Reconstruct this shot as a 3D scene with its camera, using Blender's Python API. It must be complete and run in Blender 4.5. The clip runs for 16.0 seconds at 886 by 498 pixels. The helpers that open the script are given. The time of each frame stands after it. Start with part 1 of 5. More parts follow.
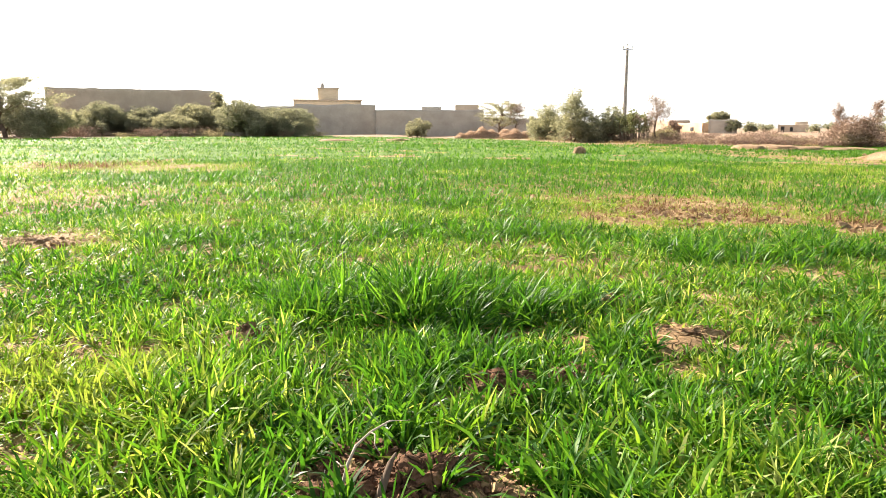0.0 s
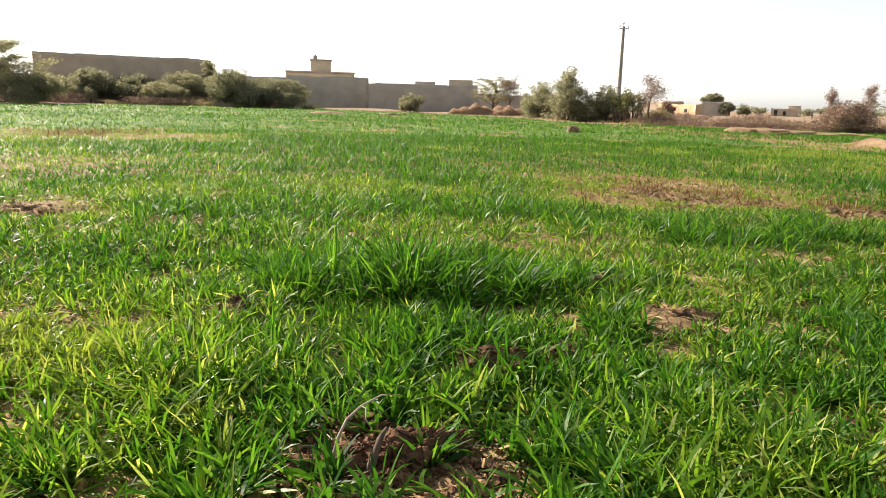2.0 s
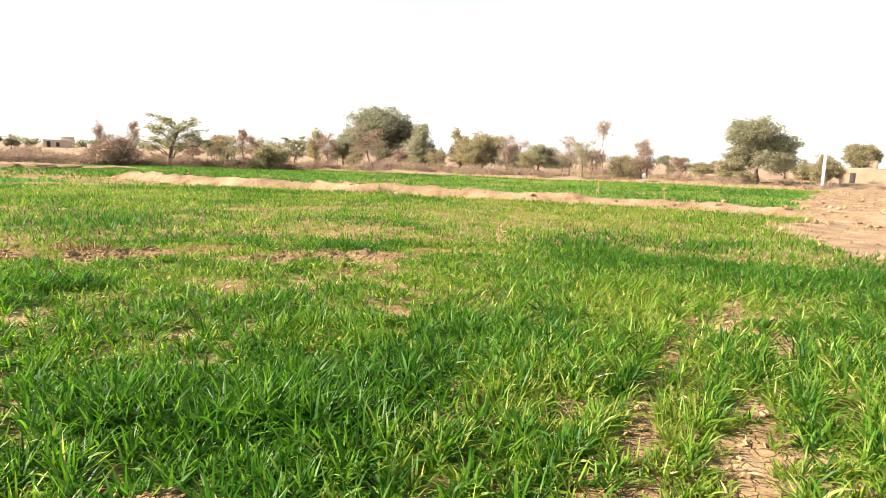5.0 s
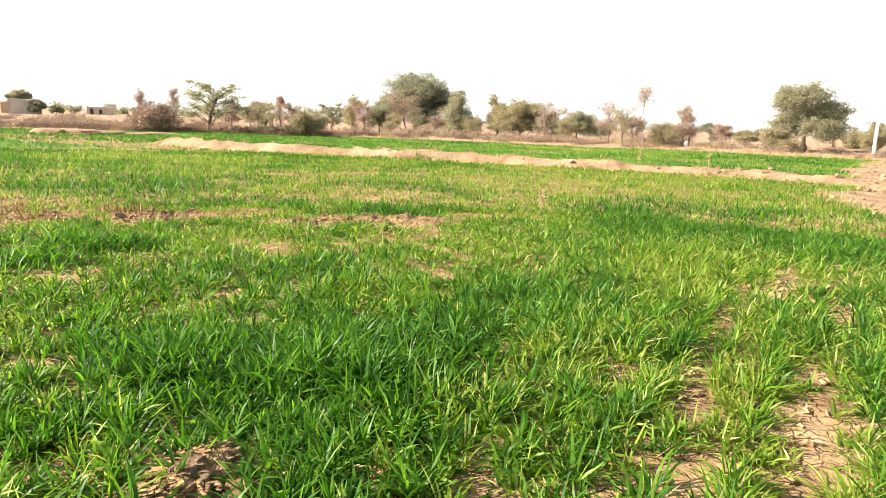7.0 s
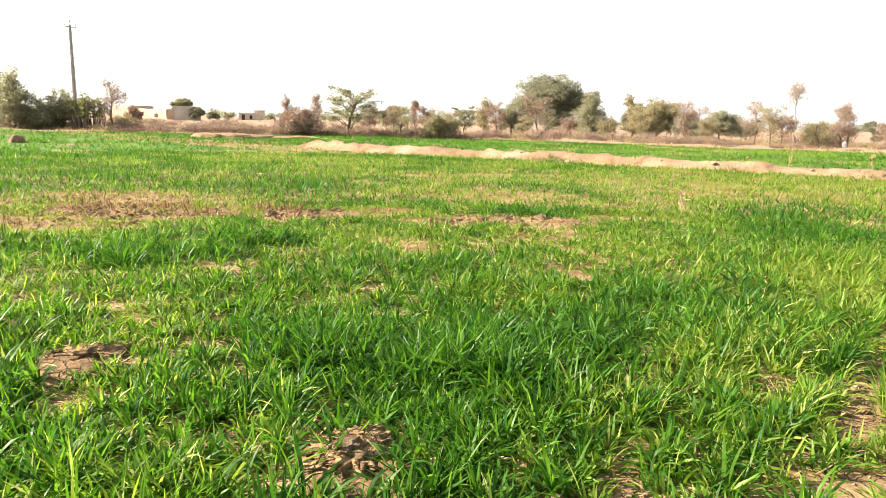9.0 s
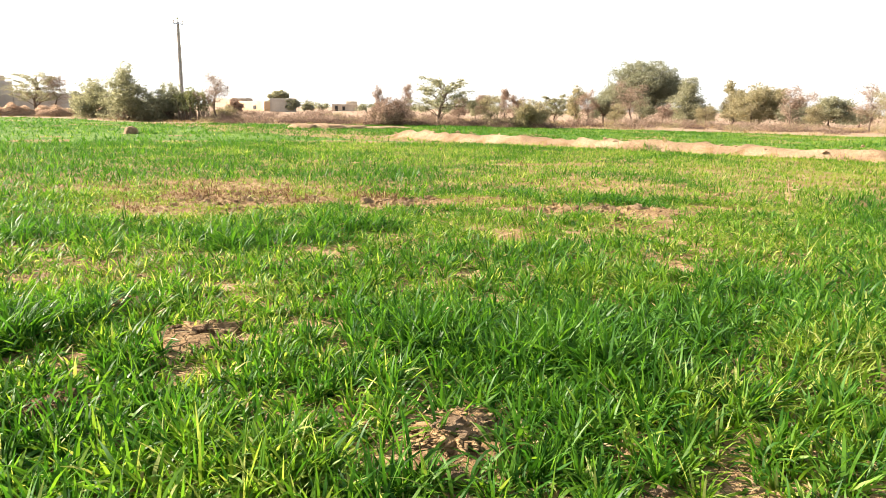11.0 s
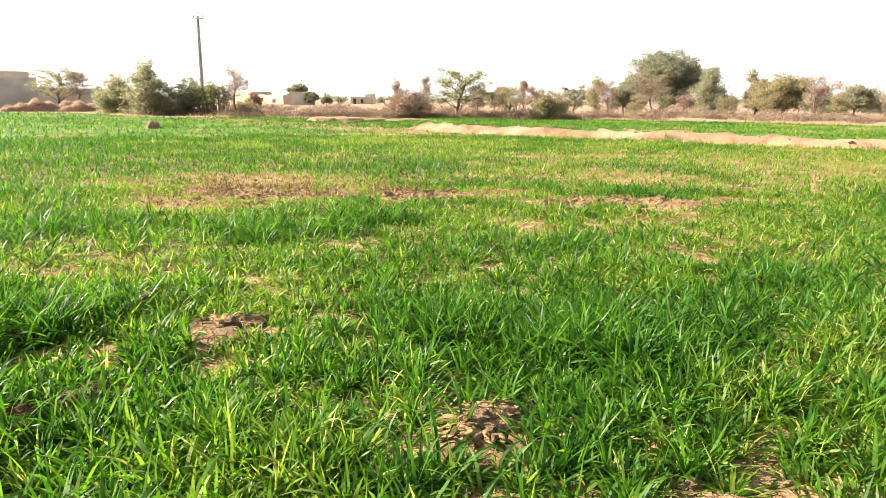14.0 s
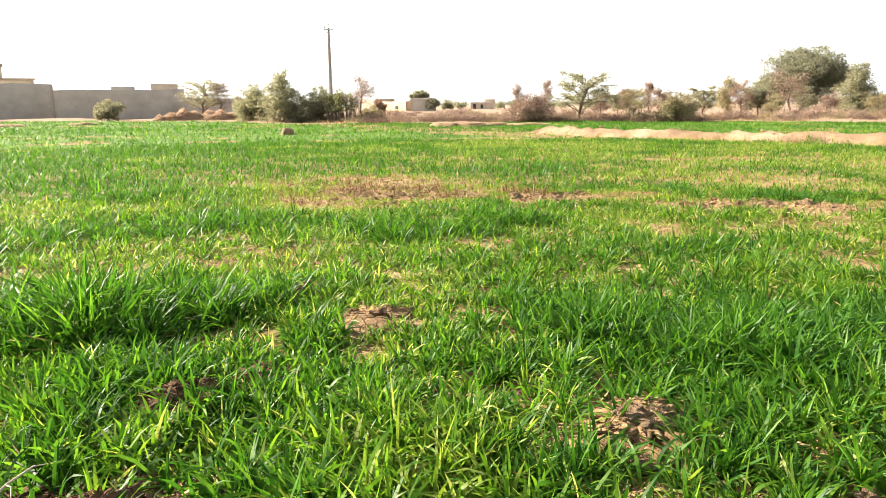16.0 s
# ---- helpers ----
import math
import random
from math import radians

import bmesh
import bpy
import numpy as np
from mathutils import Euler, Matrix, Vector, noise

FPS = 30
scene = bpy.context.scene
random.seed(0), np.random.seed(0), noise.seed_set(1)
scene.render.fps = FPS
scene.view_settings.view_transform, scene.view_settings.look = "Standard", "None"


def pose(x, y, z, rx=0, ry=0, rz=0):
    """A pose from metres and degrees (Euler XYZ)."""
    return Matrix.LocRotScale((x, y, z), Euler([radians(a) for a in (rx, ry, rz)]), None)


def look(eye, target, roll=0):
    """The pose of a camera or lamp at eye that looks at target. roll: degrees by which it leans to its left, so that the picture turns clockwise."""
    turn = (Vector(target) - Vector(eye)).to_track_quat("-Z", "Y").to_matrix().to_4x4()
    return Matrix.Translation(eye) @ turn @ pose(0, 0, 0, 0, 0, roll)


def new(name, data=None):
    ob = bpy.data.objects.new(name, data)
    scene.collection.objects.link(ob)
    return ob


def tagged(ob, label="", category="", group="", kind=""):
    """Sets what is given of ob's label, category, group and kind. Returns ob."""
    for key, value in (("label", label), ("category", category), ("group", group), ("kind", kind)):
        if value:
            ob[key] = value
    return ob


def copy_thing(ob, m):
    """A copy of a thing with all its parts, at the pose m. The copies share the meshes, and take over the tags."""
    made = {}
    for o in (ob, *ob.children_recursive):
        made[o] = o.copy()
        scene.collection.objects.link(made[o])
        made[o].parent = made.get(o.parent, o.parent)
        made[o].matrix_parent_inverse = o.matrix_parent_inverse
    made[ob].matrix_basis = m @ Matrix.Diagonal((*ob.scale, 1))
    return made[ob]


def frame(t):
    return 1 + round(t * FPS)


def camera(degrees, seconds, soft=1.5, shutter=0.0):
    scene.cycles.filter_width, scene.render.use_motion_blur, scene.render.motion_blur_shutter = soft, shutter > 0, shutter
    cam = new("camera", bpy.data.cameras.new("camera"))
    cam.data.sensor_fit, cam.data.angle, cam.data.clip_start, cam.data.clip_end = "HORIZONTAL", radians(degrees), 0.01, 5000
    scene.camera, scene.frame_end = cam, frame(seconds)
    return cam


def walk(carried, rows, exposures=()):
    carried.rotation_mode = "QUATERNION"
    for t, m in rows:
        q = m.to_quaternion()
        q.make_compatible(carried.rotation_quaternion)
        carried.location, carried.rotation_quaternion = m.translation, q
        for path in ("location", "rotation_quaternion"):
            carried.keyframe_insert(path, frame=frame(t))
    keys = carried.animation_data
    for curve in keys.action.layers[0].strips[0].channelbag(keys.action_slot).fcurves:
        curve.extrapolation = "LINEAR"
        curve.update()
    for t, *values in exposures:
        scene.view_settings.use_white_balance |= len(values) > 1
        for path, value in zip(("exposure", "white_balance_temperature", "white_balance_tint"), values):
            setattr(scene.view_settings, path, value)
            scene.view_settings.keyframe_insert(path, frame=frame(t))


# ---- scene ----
cam = camera(64.88, 16.0, soft=0.6)
ROWS = [
    # seconds, x, y, z, yaw, pitch, roll
    (0, -0.000, -0.000, 1.200, 0.00, -9.93, 0.17),
    (0.5, -0.023, 0.007, 1.204, 2.94, -10.10, 0.26),
    (1, -0.029, 0.003, 1.209, 3.23, -10.40, 0.51),
    (1.5, -0.028, -0.005, 1.210, 2.43, -10.59, 0.73),
    (2, -0.015, 0.015, 1.195, -0.85, -11.87, 1.61),
    (2.5, 0.004, 0.020, 1.186, -3.99, -12.97, 2.06),
    (2.8, 0.118, -0.039, 1.193, -10.76, -15.00, 3.15),
    (3, 0.194, -0.078, 1.198, -18.57, -13.91, 4.46),
    (3.5, 0.411, -0.052, 1.204, -28.85, -15.44, 3.36),
    (4, 0.528, -0.110, 1.300, -39.54, -11.01, 0.48),
    (4.2, 0.532, -0.121, 1.337, -46.39, -9.05, 1.05),
    (4.5, 0.538, -0.138, 1.393, -50.04, -8.16, 0.16),
    (4.7, 0.554, -0.179, 1.395, -52.47, -7.43, 1.23),
    (5.7, 0.585, -0.130, 1.350, -57.60, -8.90, 1.90),
    (6.8, 0.603, -0.079, 1.325, -54.11, -10.36, 2.24),
    (7, 0.578, -0.068, 1.325, -52.16, -10.31, 2.06),
    (7.5, 0.528, -0.048, 1.326, -47.91, -9.92, 2.21),
    (8, 0.499, -0.046, 1.320, -44.94, -10.05, 2.14),
    (8.5, 0.488, -0.045, 1.313, -42.74, -10.37, 1.86),
    (9, 0.487, -0.048, 1.310, -41.48, -10.44, 1.45),
    (9.5, 0.458, -0.031, 1.307, -40.20, -10.67, 1.62),
    (10, 0.421, -0.031, 1.296, -36.81, -11.19, 1.52),
    (11.2, 0.415, -0.026, 1.290, -34.20, -11.40, 0.90),
    (12.5, 0.412, -0.026, 1.289, -34.92, -11.86, 0.59),
    (13, 0.407, -0.027, 1.291, -34.57, -11.27, 0.46),
    (13.5, 0.404, -0.021, 1.289, -34.60, -12.14, 0.45),
    (14, 0.386, -0.017, 1.296, -32.67, -12.05, 0.43),
    (14.5, 0.323, -0.045, 1.282, -29.88, -12.39, 0.31),
    (15, 0.268, -0.038, 1.280, -27.56, -12.18, 0.54),
    (15.5, 0.220, -0.029, 1.276, -25.34, -11.35, 1.17),
    (16, 0.215, -0.008, 1.264, -22.92, -11.65, -0.51),
]
EXPOSURES = [(0.0, 2.0), (0.4, 1.52), (0.8, 1.4), (1.5, 1.37), (2.5, 1.25), (3.0, 1.7), (3.5, 1.97), (4.2, 1.95), (4.5, 1.8), (7.0, 1.94), (10.0, 1.98), (16.0, 2.02)]
walk(cam, [(t, pose(x, y, z, 0, 0, yaw) @ pose(0, 0, 0, 90 + pitch, 0, 0) @ pose(0, 0, 0, 0, 0, roll)) for t, x, y, z, yaw, pitch, roll in ROWS], EXPOSURES)

# ---- light ----
SUN_AZ, SUN_EL = radians(-48), radians(29)      # azimuth clockwise from +y
world = bpy.data.worlds.new("sky")
scene.world = world
world.use_nodes = True
wn = world.node_tree.nodes
sky = wn.new("ShaderNodeTexSky")
sky.sky_type, sky.sun_disc = "NISHITA", False
sky.sun_elevation, sky.sun_rotation = SUN_EL, SUN_AZ
sky.air_density, sky.dust_density, sky.ozone_density = 1.0, 0.9, 1.0
grey = wn.new("ShaderNodeRGBToBW")
haze = wn.new("ShaderNodeMixRGB")
haze.inputs[0].default_value = 0.8
for a, z in ((sky.outputs[0], grey.inputs[0]), (sky.outputs[0], haze.inputs[1]), (grey.outputs[0], haze.inputs[2]), (haze.outputs[0], wn["Background"].inputs[0])):
    world.node_tree.links.new(a, z)
wn["Background"].inputs[1].default_value = 0.095
sun_data = bpy.data.lights.new("sun", "SUN")
sun_data.energy, sun_data.angle, sun_data.color = 5.0, radians(0.6), (1.0, 0.87, 0.72)
sun = new("sun", sun_data)
to_sun = Vector((math.sin(SUN_AZ) * math.cos(SUN_EL), math.cos(SUN_AZ) * math.cos(SUN_EL), math.sin(SUN_EL)))
sun.matrix_world = look(to_sun * 50, (0, 0, 0))

# ---- materials ----


def material(name, build):
    m = bpy.data.materials.new(name)
    m.use_nodes = True
    t = m.node_tree
    t.nodes.clear()
    out = t.nodes.new("ShaderNodeOutputMaterial")
    t.links.new(build(t), out.inputs[0])
    return m


def node(t, kind, inputs=(), operation="", blend="", feature=""):
    n = t.nodes.new(kind)
    if operation:
        n.operation = operation
    if blend:
        n.data_type, n.blend_type = "RGBA", blend
    if feature:
        n.feature = feature
    for key, value in dict(inputs).items():
        if isinstance(value, bpy.types.NodeSocket):
            t.links.new(value, n.inputs[key])
        else:
            n.inputs[key].default_value = value
    return n


def ramp(t, fac, stops):
    n = node(t, "ShaderNodeValToRGB", {0: fac})
    e = n.color_ramp.elements
    while len(e) < len(stops):
        e.new(0.5)
    for el, (at, col) in zip(e, stops):
        el.position, el.color = at, (*col, 1)
    return n.outputs[0]


def noise_of(t, scale, detail=4.0, rough=0.6, coords=None):
    co = coords if coords is not None else node(t, "ShaderNodeTexCoord").outputs["Object"]
    return node(t, "ShaderNodeTexNoise", {"Vector": co, "Scale": scale, "Detail": detail, "Roughness": rough}).outputs["Fac"]


def mixed(t, fac, a, b, blend="MIX"):
    n = node(t, "ShaderNodeMix", {0: fac, 6: a, 7: b}, blend=blend)
    return n.outputs[2]


def soil(name, dark, mid, light, crack, lump):
    def build(t):
        base = ramp(t, noise_of(t, 1.3, 6), [(0.3, dark), (0.5, mid), (0.72, light)])
        fine = ramp(t, noise_of(t, 38, 5, 0.7), [(0.3, (0.55, 0.52, 0.5)), (0.7, (1.15, 1.15, 1.15))])
        co = node(t, "ShaderNodeTexCoord").outputs["Object"]
        warp = node(t, "ShaderNodeTexNoise", {"Vector": co, "Scale": 5.0, "Detail": 5.0}).outputs["Color"]
        wco = node(t, "ShaderNodeMixRGB", {0: 0.16, 1: co, 2: warp}).outputs[0]
        vor = node(t, "ShaderNodeTexVoronoi", {"Vector": wco, "Scale": 13.0, "Randomness": 1.0}, feature="DISTANCE_TO_EDGE").outputs[0]
        cr = ramp(t, vor, [(0.0, (0, 0, 0)), (0.045, (1, 1, 1))])
        col = mixed(t, 1.0, base, fine, "MULTIPLY")
        col = mixed(t, crack, col, mixed(t, 1.0, col, cr, "MULTIPLY"))
        lumps = noise_of(t, 22, 6, 0.65)
        h = node(t, "ShaderNodeMath", {0: lumps, 1: cr}, operation="ADD").outputs[0]
        bump = node(t, "ShaderNodeBump", {"Strength": lump, "Distance": 0.02, "Height": h}).outputs[0]
        return node(t, "ShaderNodeBsdfPrincipled", {"Base Color": col, "Roughness": 0.95, "Normal": bump, "Specular IOR Level": 0.15}).outputs[0]
    return material(name, build)


def blade(name, tones, through_tone, share=0.45, rough=0.42, gloss=0.15):
    def build(t):
        rnd = node(t, "ShaderNodeNewGeometry").outputs["Random Per Island"]
        col = ramp(t, rnd, tones)
        col = mixed(t, 0.5, col, mixed(t, 1.0, col, ramp(t, noise_of(t, 60, 2), [(0.3, (0.6, 0.6, 0.6)), (0.7, (1.3, 1.3, 1.2))]), "MULTIPLY"))
        front = node(t, "ShaderNodeBsdfPrincipled", {"Base Color": col, "Roughness": rough, "Specular IOR Level": gloss}).outputs[0]
        tc = mixed(t, 1.0, col, through_tone, "MULTIPLY")
        back = node(t, "ShaderNodeBsdfTranslucent", {"Color": tc}).outputs[0]
        return node(t, "ShaderNodeMixShader", {0: share, 1: front, 2: back}).outputs[0]
    return material(name, build)


def rough_wall(name, dark, light, scale=0.6):
    def build(t):
        big = ramp(t, noise_of(t, scale, 6), [(0.3, dark), (0.7, light)])
        fine = ramp(t, noise_of(t, 9, 5, 0.7), [(0.3, (0.75, 0.74, 0.72)), (0.7, (1.1, 1.1, 1.1))])
        col = mixed(t, 1.0, big, fine, "MULTIPLY")
        bump = node(t, "ShaderNodeBump", {"Strength": 0.5, "Distance": 0.04, "Height": noise_of(t, 6, 6)}).outputs[0]
        return node(t, "ShaderNodeBsdfPrincipled", {"Base Color": col, "Roughness": 0.92, "Normal": bump, "Specular IOR Level": 0.2}).outputs[0]
    return material(name, build)


M_SOIL = soil("field soil", (0.18, 0.11, 0.05), (0.33, 0.22, 0.115), (0.48, 0.35, 0.195), 0.3, 1.0)
M_SAND = soil("pale dry silt", (0.22, 0.145, 0.088), (0.36, 0.25, 0.152), (0.5, 0.375, 0.245), 0.35, 1.0)
M_WASTE = soil("dry waste ground", (0.26, 0.18, 0.12), (0.36, 0.26, 0.18), (0.44, 0.34, 0.24), 0.1, 0.6)
M_SWARD = rough_wall("close green sward", (0.05, 0.115, 0.012), (0.13, 0.21, 0.03), 0.9)
# reddish earth, its tone darkened to stand in for shade at the mounds
M_EARTH_SHADE = soil("earth toned for shade", (0.075, 0.04, 0.024), (0.165, 0.092, 0.054), (0.3, 0.19, 0.115), 0.3, 1.0)
M_CLOD = soil("dry clod", (0.13, 0.075, 0.042), (0.27, 0.165, 0.09), (0.4, 0.27, 0.16), 0.3, 1.0)
M_LUSH = blade("lush leaf", [(0.0, (0.016, 0.064, 0.008)), (0.5, (0.041, 0.124, 0.014)), (1.0, (0.1, 0.215, 0.026))], (1.8, 1.75, 0.75, 1))
M_LEAF = blade("wheat leaf", [(0.0, (0.044, 0.112, 0.01)), (0.5, (0.093, 0.192, 0.017)), (0.8, (0.165, 0.275, 0.032)), (1.0, (0.4, 0.41, 0.16))], (1.7, 1.7, 0.8, 1))
M_YELLOW = blade("pale leaf", [(0.0, (0.12, 0.205, 0.016)), (0.6, (0.185, 0.255, 0.04)), (1.0, (0.27, 0.31, 0.065))], (1.5, 1.5, 0.9, 1))
M_STRAW = blade("withered leaf", [(0.0, (0.24, 0.155, 0.07)), (0.5, (0.36, 0.265, 0.125)), (1.0, (0.5, 0.41, 0.24))], (1.1, 1.0, 0.9, 1), 0.25, 0.7, 0.2)
M_DEAD = blade("dead stalk", [(0.0, (0.09, 0.045, 0.025)), (0.6, (0.17, 0.09, 0.05)), (1.0, (0.3, 0.2, 0.12))], (1.1, 1.0, 0.9, 1), 0.25, 0.8, 0.1)
# green, dark and olive leaf tones are paled to stand in for distance haze
M_TREE_GREEN = blade("tree leaf green", [(0.0, (0.19, 0.19, 0.135)), (1.0, (0.35, 0.34, 0.24))], (1.25, 1.22, 0.95, 1), 0.5, 0.7, 0.12)
M_TREE_DARK = blade("tree leaf dark", [(0.0, (0.155, 0.16, 0.12)), (1.0, (0.3, 0.3, 0.22))], (1.25, 1.22, 0.95, 1), 0.5, 0.7, 0.12)
M_TREE_OLIVE = blade("tree leaf olive", [(0.0, (0.21, 0.19, 0.125)), (1.0, (0.38, 0.335, 0.215))], (1.25, 1.2, 0.95, 1), 0.5, 0.7, 0.12)
M_TREE_DRY = blade("dry twig leaf", [(0.0, (0.2, 0.14, 0.105)), (1.0, (0.41, 0.3, 0.23))], (1.1, 1.0, 1.0, 1), 0.2, 0.8, 0.1)
M_TREE_PALE = blade("pale cactus leaf", [(0.0, (0.13, 0.15, 0.06)), (1.0, (0.3, 0.3, 0.16))], (1.2, 1.2, 0.9, 1), 0.2, 0.6, 0.3)
M_SCRUB_SHADE = blade("shade-toned twig leaf", [(0.0, (0.09, 0.055, 0.045)), (1.0, (0.2, 0.13, 0.105))], (1.1, 1.0, 1.0, 1), 0.2, 0.8, 0.1)
M_HEAP = blade("pale brushwood", [(0.0, (0.36, 0.26, 0.19)), (1.0, (0.58, 0.45, 0.35))], (1.1, 1.05, 1.0, 1), 0.5, 0.8, 0.1)
M_BARK = rough_wall("bark", (0.1, 0.07, 0.05), (0.22, 0.17, 0.13), 2.0)
M_BARK_PALE = rough_wall("pale bark", (0.3, 0.26, 0.2), (0.45, 0.4, 0.33), 2.0)
M_MUD = rough_wall("grey mud wall", (0.37, 0.335, 0.29), (0.5, 0.455, 0.395))
M_MUD_WARM = rough_wall("warm mud plaster", (0.42, 0.34, 0.26), (0.55, 0.46, 0.36))
M_PLASTER = rough_wall("cream plaster", (0.5, 0.42, 0.3), (0.64, 0.54, 0.4))
M_BRICK = rough_wall("orange brick wall", (0.48, 0.32, 0.2), (0.6, 0.43, 0.28))
M_RUIN = rough_wall("dusty earth wall", (0.2, 0.15, 0.1), (0.32, 0.25, 0.17))
M_CONCRETE = rough_wall("pole concrete", (0.4, 0.37, 0.34), (0.52, 0.49, 0.46), 1.5)
M_WHITE = rough_wall("whitewash", (0.68, 0.66, 0.62), (0.82, 0.8, 0.77), 1.5)
M_STEEL = material("galvanised steel", lambda t: node(t, "ShaderNodeBsdfPrincipled", {"Base Color": (0.42, 0.42, 0.43, 1), "Metallic": 0.8, "Roughness": 0.5}).outputs[0])
M_PORCELAIN = material("porcelain", lambda t: node(t, "ShaderNodeBsdfPrincipled", {"Base Color": (0.75, 0.73, 0.7, 1), "Roughness": 0.2}).outputs[0])
M_DOOR_SHADE = material("doorway shade", lambda t: node(t, "ShaderNodeBsdfPrincipled", {"Base Color": (0.03, 0.028, 0.026, 1), "Roughness": 0.9}).outputs[0])

# ---- plan of the ground ----
rng = np.random.default_rng(7)
LATTICE = rng.random((8, 256, 256))


def wave(x, y, size, layer=0):
    """Smooth noise from 0 to 1 with lumps of that size in metres."""
    u, v = np.asarray(x) / size + 31.7 * layer, np.asarray(y) / size + 17.3 * layer
    i, j = np.floor(u).astype(int), np.floor(v).astype(int)
    a, b = u - i, v - j
    a, b = a * a * (3 - 2 * a), b * b * (3 - 2 * b)
    g = LATTICE[layer % 8]
    i0, j0, i1, j1 = i % 256, j % 256, (i + 1) % 256, (j + 1) % 256
    return (g[i0, j0] * (1 - a) + g[i1, j0] * a) * (1 - b) + (g[i0, j1] * (1 - a) + g[i1, j1] * a) * b


def ellipse(x, y, cx, cy, half_across, half_along, turn):
    """1 in the middle of an ellipse, 0 outside it; turn: azimuth of its long way."""
    s, c = math.sin(radians(turn)), math.cos(radians(turn))
    along, across = (x - cx) * s + (y - cy) * c, (x - cx) * c - (y - cy) * s
    r = np.sqrt((across / half_across) ** 2 + (along / half_along) ** 2)
    out, size = np.zeros_like(r), min(half_across, half_along)
    hit = r < 1.9
    u, v = np.asarray(x)[hit], np.asarray(y)[hit]
    rag = 1.3 * (wave(u, v, 0.5 + 0.4 * size, 5) - 0.5) + 0.9 * (wave(u, v, 0.17, 6) - 0.5)
    out[hit] = np.clip(1.35 - 1.15 * r[hit] + min(1.0, 0.15 + size * 1.1) * rag, 0, 1)
    return out


# bare soil: x, y, half across, half along, azimuth of its length
BARE = [
    (-0.2, 2.08, 0.58, 0.42, 0), (0.19, 2.88, 0.25, 0.17, 0), (0.64, 3.15, 0.2, 0.16, 10), (1.31, 3.75, 0.22, 0.22, 20),
    (1.14, 4.6, 0.18, 0.18, 12), (-1.12, 3.8, 0.24, 0.16, -20), (-4.2, 6.8, 0.65, 0.9, -30), (1.88, 2.0, 0.26, 0.3, 40),
    (1.6, 1.6, 0.2, 0.12, 45), (0.3, 2.95, 0.26, 0.13, 90), (2.25, 1.2, 0.28, 0.1, 60), (7.3, 6.15, 0.6, 1.2, 125),
    (6.3, 6.6, 0.35, 0.6, 120), (8.4, 5.6, 0.16, 0.4, 125), (5.4, 8.3, 0.5, 0.9, 110), (3.9, 9.2, 0.45, 0.8, 110), (2.9, 10.2, 0.45, 0.6, 100), (6.6, 8.0, 0.16, 0.4, 120),
    (11.2, 13.2, 0.2, 0.8, 95), (12.7, 12.0, 0.18, 0.7, 95), (3.2, 11.8, 0.22, 0.6, 95), (2.45, 1.62, 0.1, 0.12, 60)]
# thin gaps between the sown rows
GAPS = [(4.2, 1.02, 0.085, 0.9, 76), (4.5, 0.48, 0.09, 1.0, 80), (7.2, 1.25, 0.12, 1.1, 80), (3.0, 0.62, 0.1, 0.5, 76), (5.6, 1.25, 0.1, 0.7, 80), (6.5, 0.7, 0.11, 0.8, 80), (3.2, 0.3, 0.1, 0.6, 78), (5.2, 0.15, 0.1, 0.8, 80), (2.6, 1.3, 0.08, 0.25, 70)]
# withered, thin crop
THIN = [
    (3.6, 10.0, 1.5, 1.5, 60), (5.4, 8.6, 0.9, 0.9, 33), (3.0, 8.6, 0.5, 0.5, 20), (7.2, 6.1, 0.5, 1.3, 125), (11.9, 12.5, 0.5, 1.8, 95), (3.3, 11.8, 0.7, 1.4, 95), (1.2, 3.2, 0.14, 0.25, 30), (6.2, 7.8, 0.8, 1.6, 120), (2.2, 9.2, 1.2, 0.7, 100),
    (-10.2, 21.0, 3.0, 3.2, -25), (-6.5, 19.5, 2.0, 0.9, 90), (-4.2, 7.2, 1.0, 1.0, -30), (9.0, 5.5, 0.5, 0.9, 120), (4.9, 5.3, 0.5, 0.3, 120), (4.5, 9.2, 1.2, 0.6, 110)]
# tall lush crop; its leaf tones are darkened partly for its own shade
TALL = [
    (-0.05, 4.55, 1.15, 0.6, 0), (-2.8, 11.5, 0.7, 0.7, -14), (-2.7, 7.2, 0.55, 0.5, -20), (2.9, 6.4, 0.9, 0.5, 25), (3.7, 6.7, 0.7, 0.5, 30),
    (2.9, 2.45, 0.4, 0.4, 50), (3.7, 2.45, 0.3, 0.3, 55), (2.45, 3.15, 0.4, 0.4, 50), (3.35, 2.75, 0.3, 0.3, 50)]
# bushy rows of crop; paler leaf tones stand in for light they catch
BUSHY = [(0.9, 2.15, 0.7, 0.5, 60), (0.2, 2.55, 0.3, 0.25, 0), (-1.95, 2.95, 0.6, 0.5, -40), (-1.3, 2.8, 0.6, 0.9, -40), (-0.9, 2.2, 0.4, 0.5, -40), (4.4, 1.75, 0.45, 1.8, 78), (7.0, 2.2, 0.5, 2.5, 78), (5.4, 0.0, 0.3, 1.8, 80), (4.4, 0.85, 0.16, 0.9, 80), (2.6, 1.6, 0.3, 0.6, 60), (3.4, 0.2, 0.14, 0.7, 80)]


# the tallest tufts
CREST = [(-0.05, 4.45, 1.15, 0.5, 0), (3.6, 6.6, 0.5, 0.3, 30)]
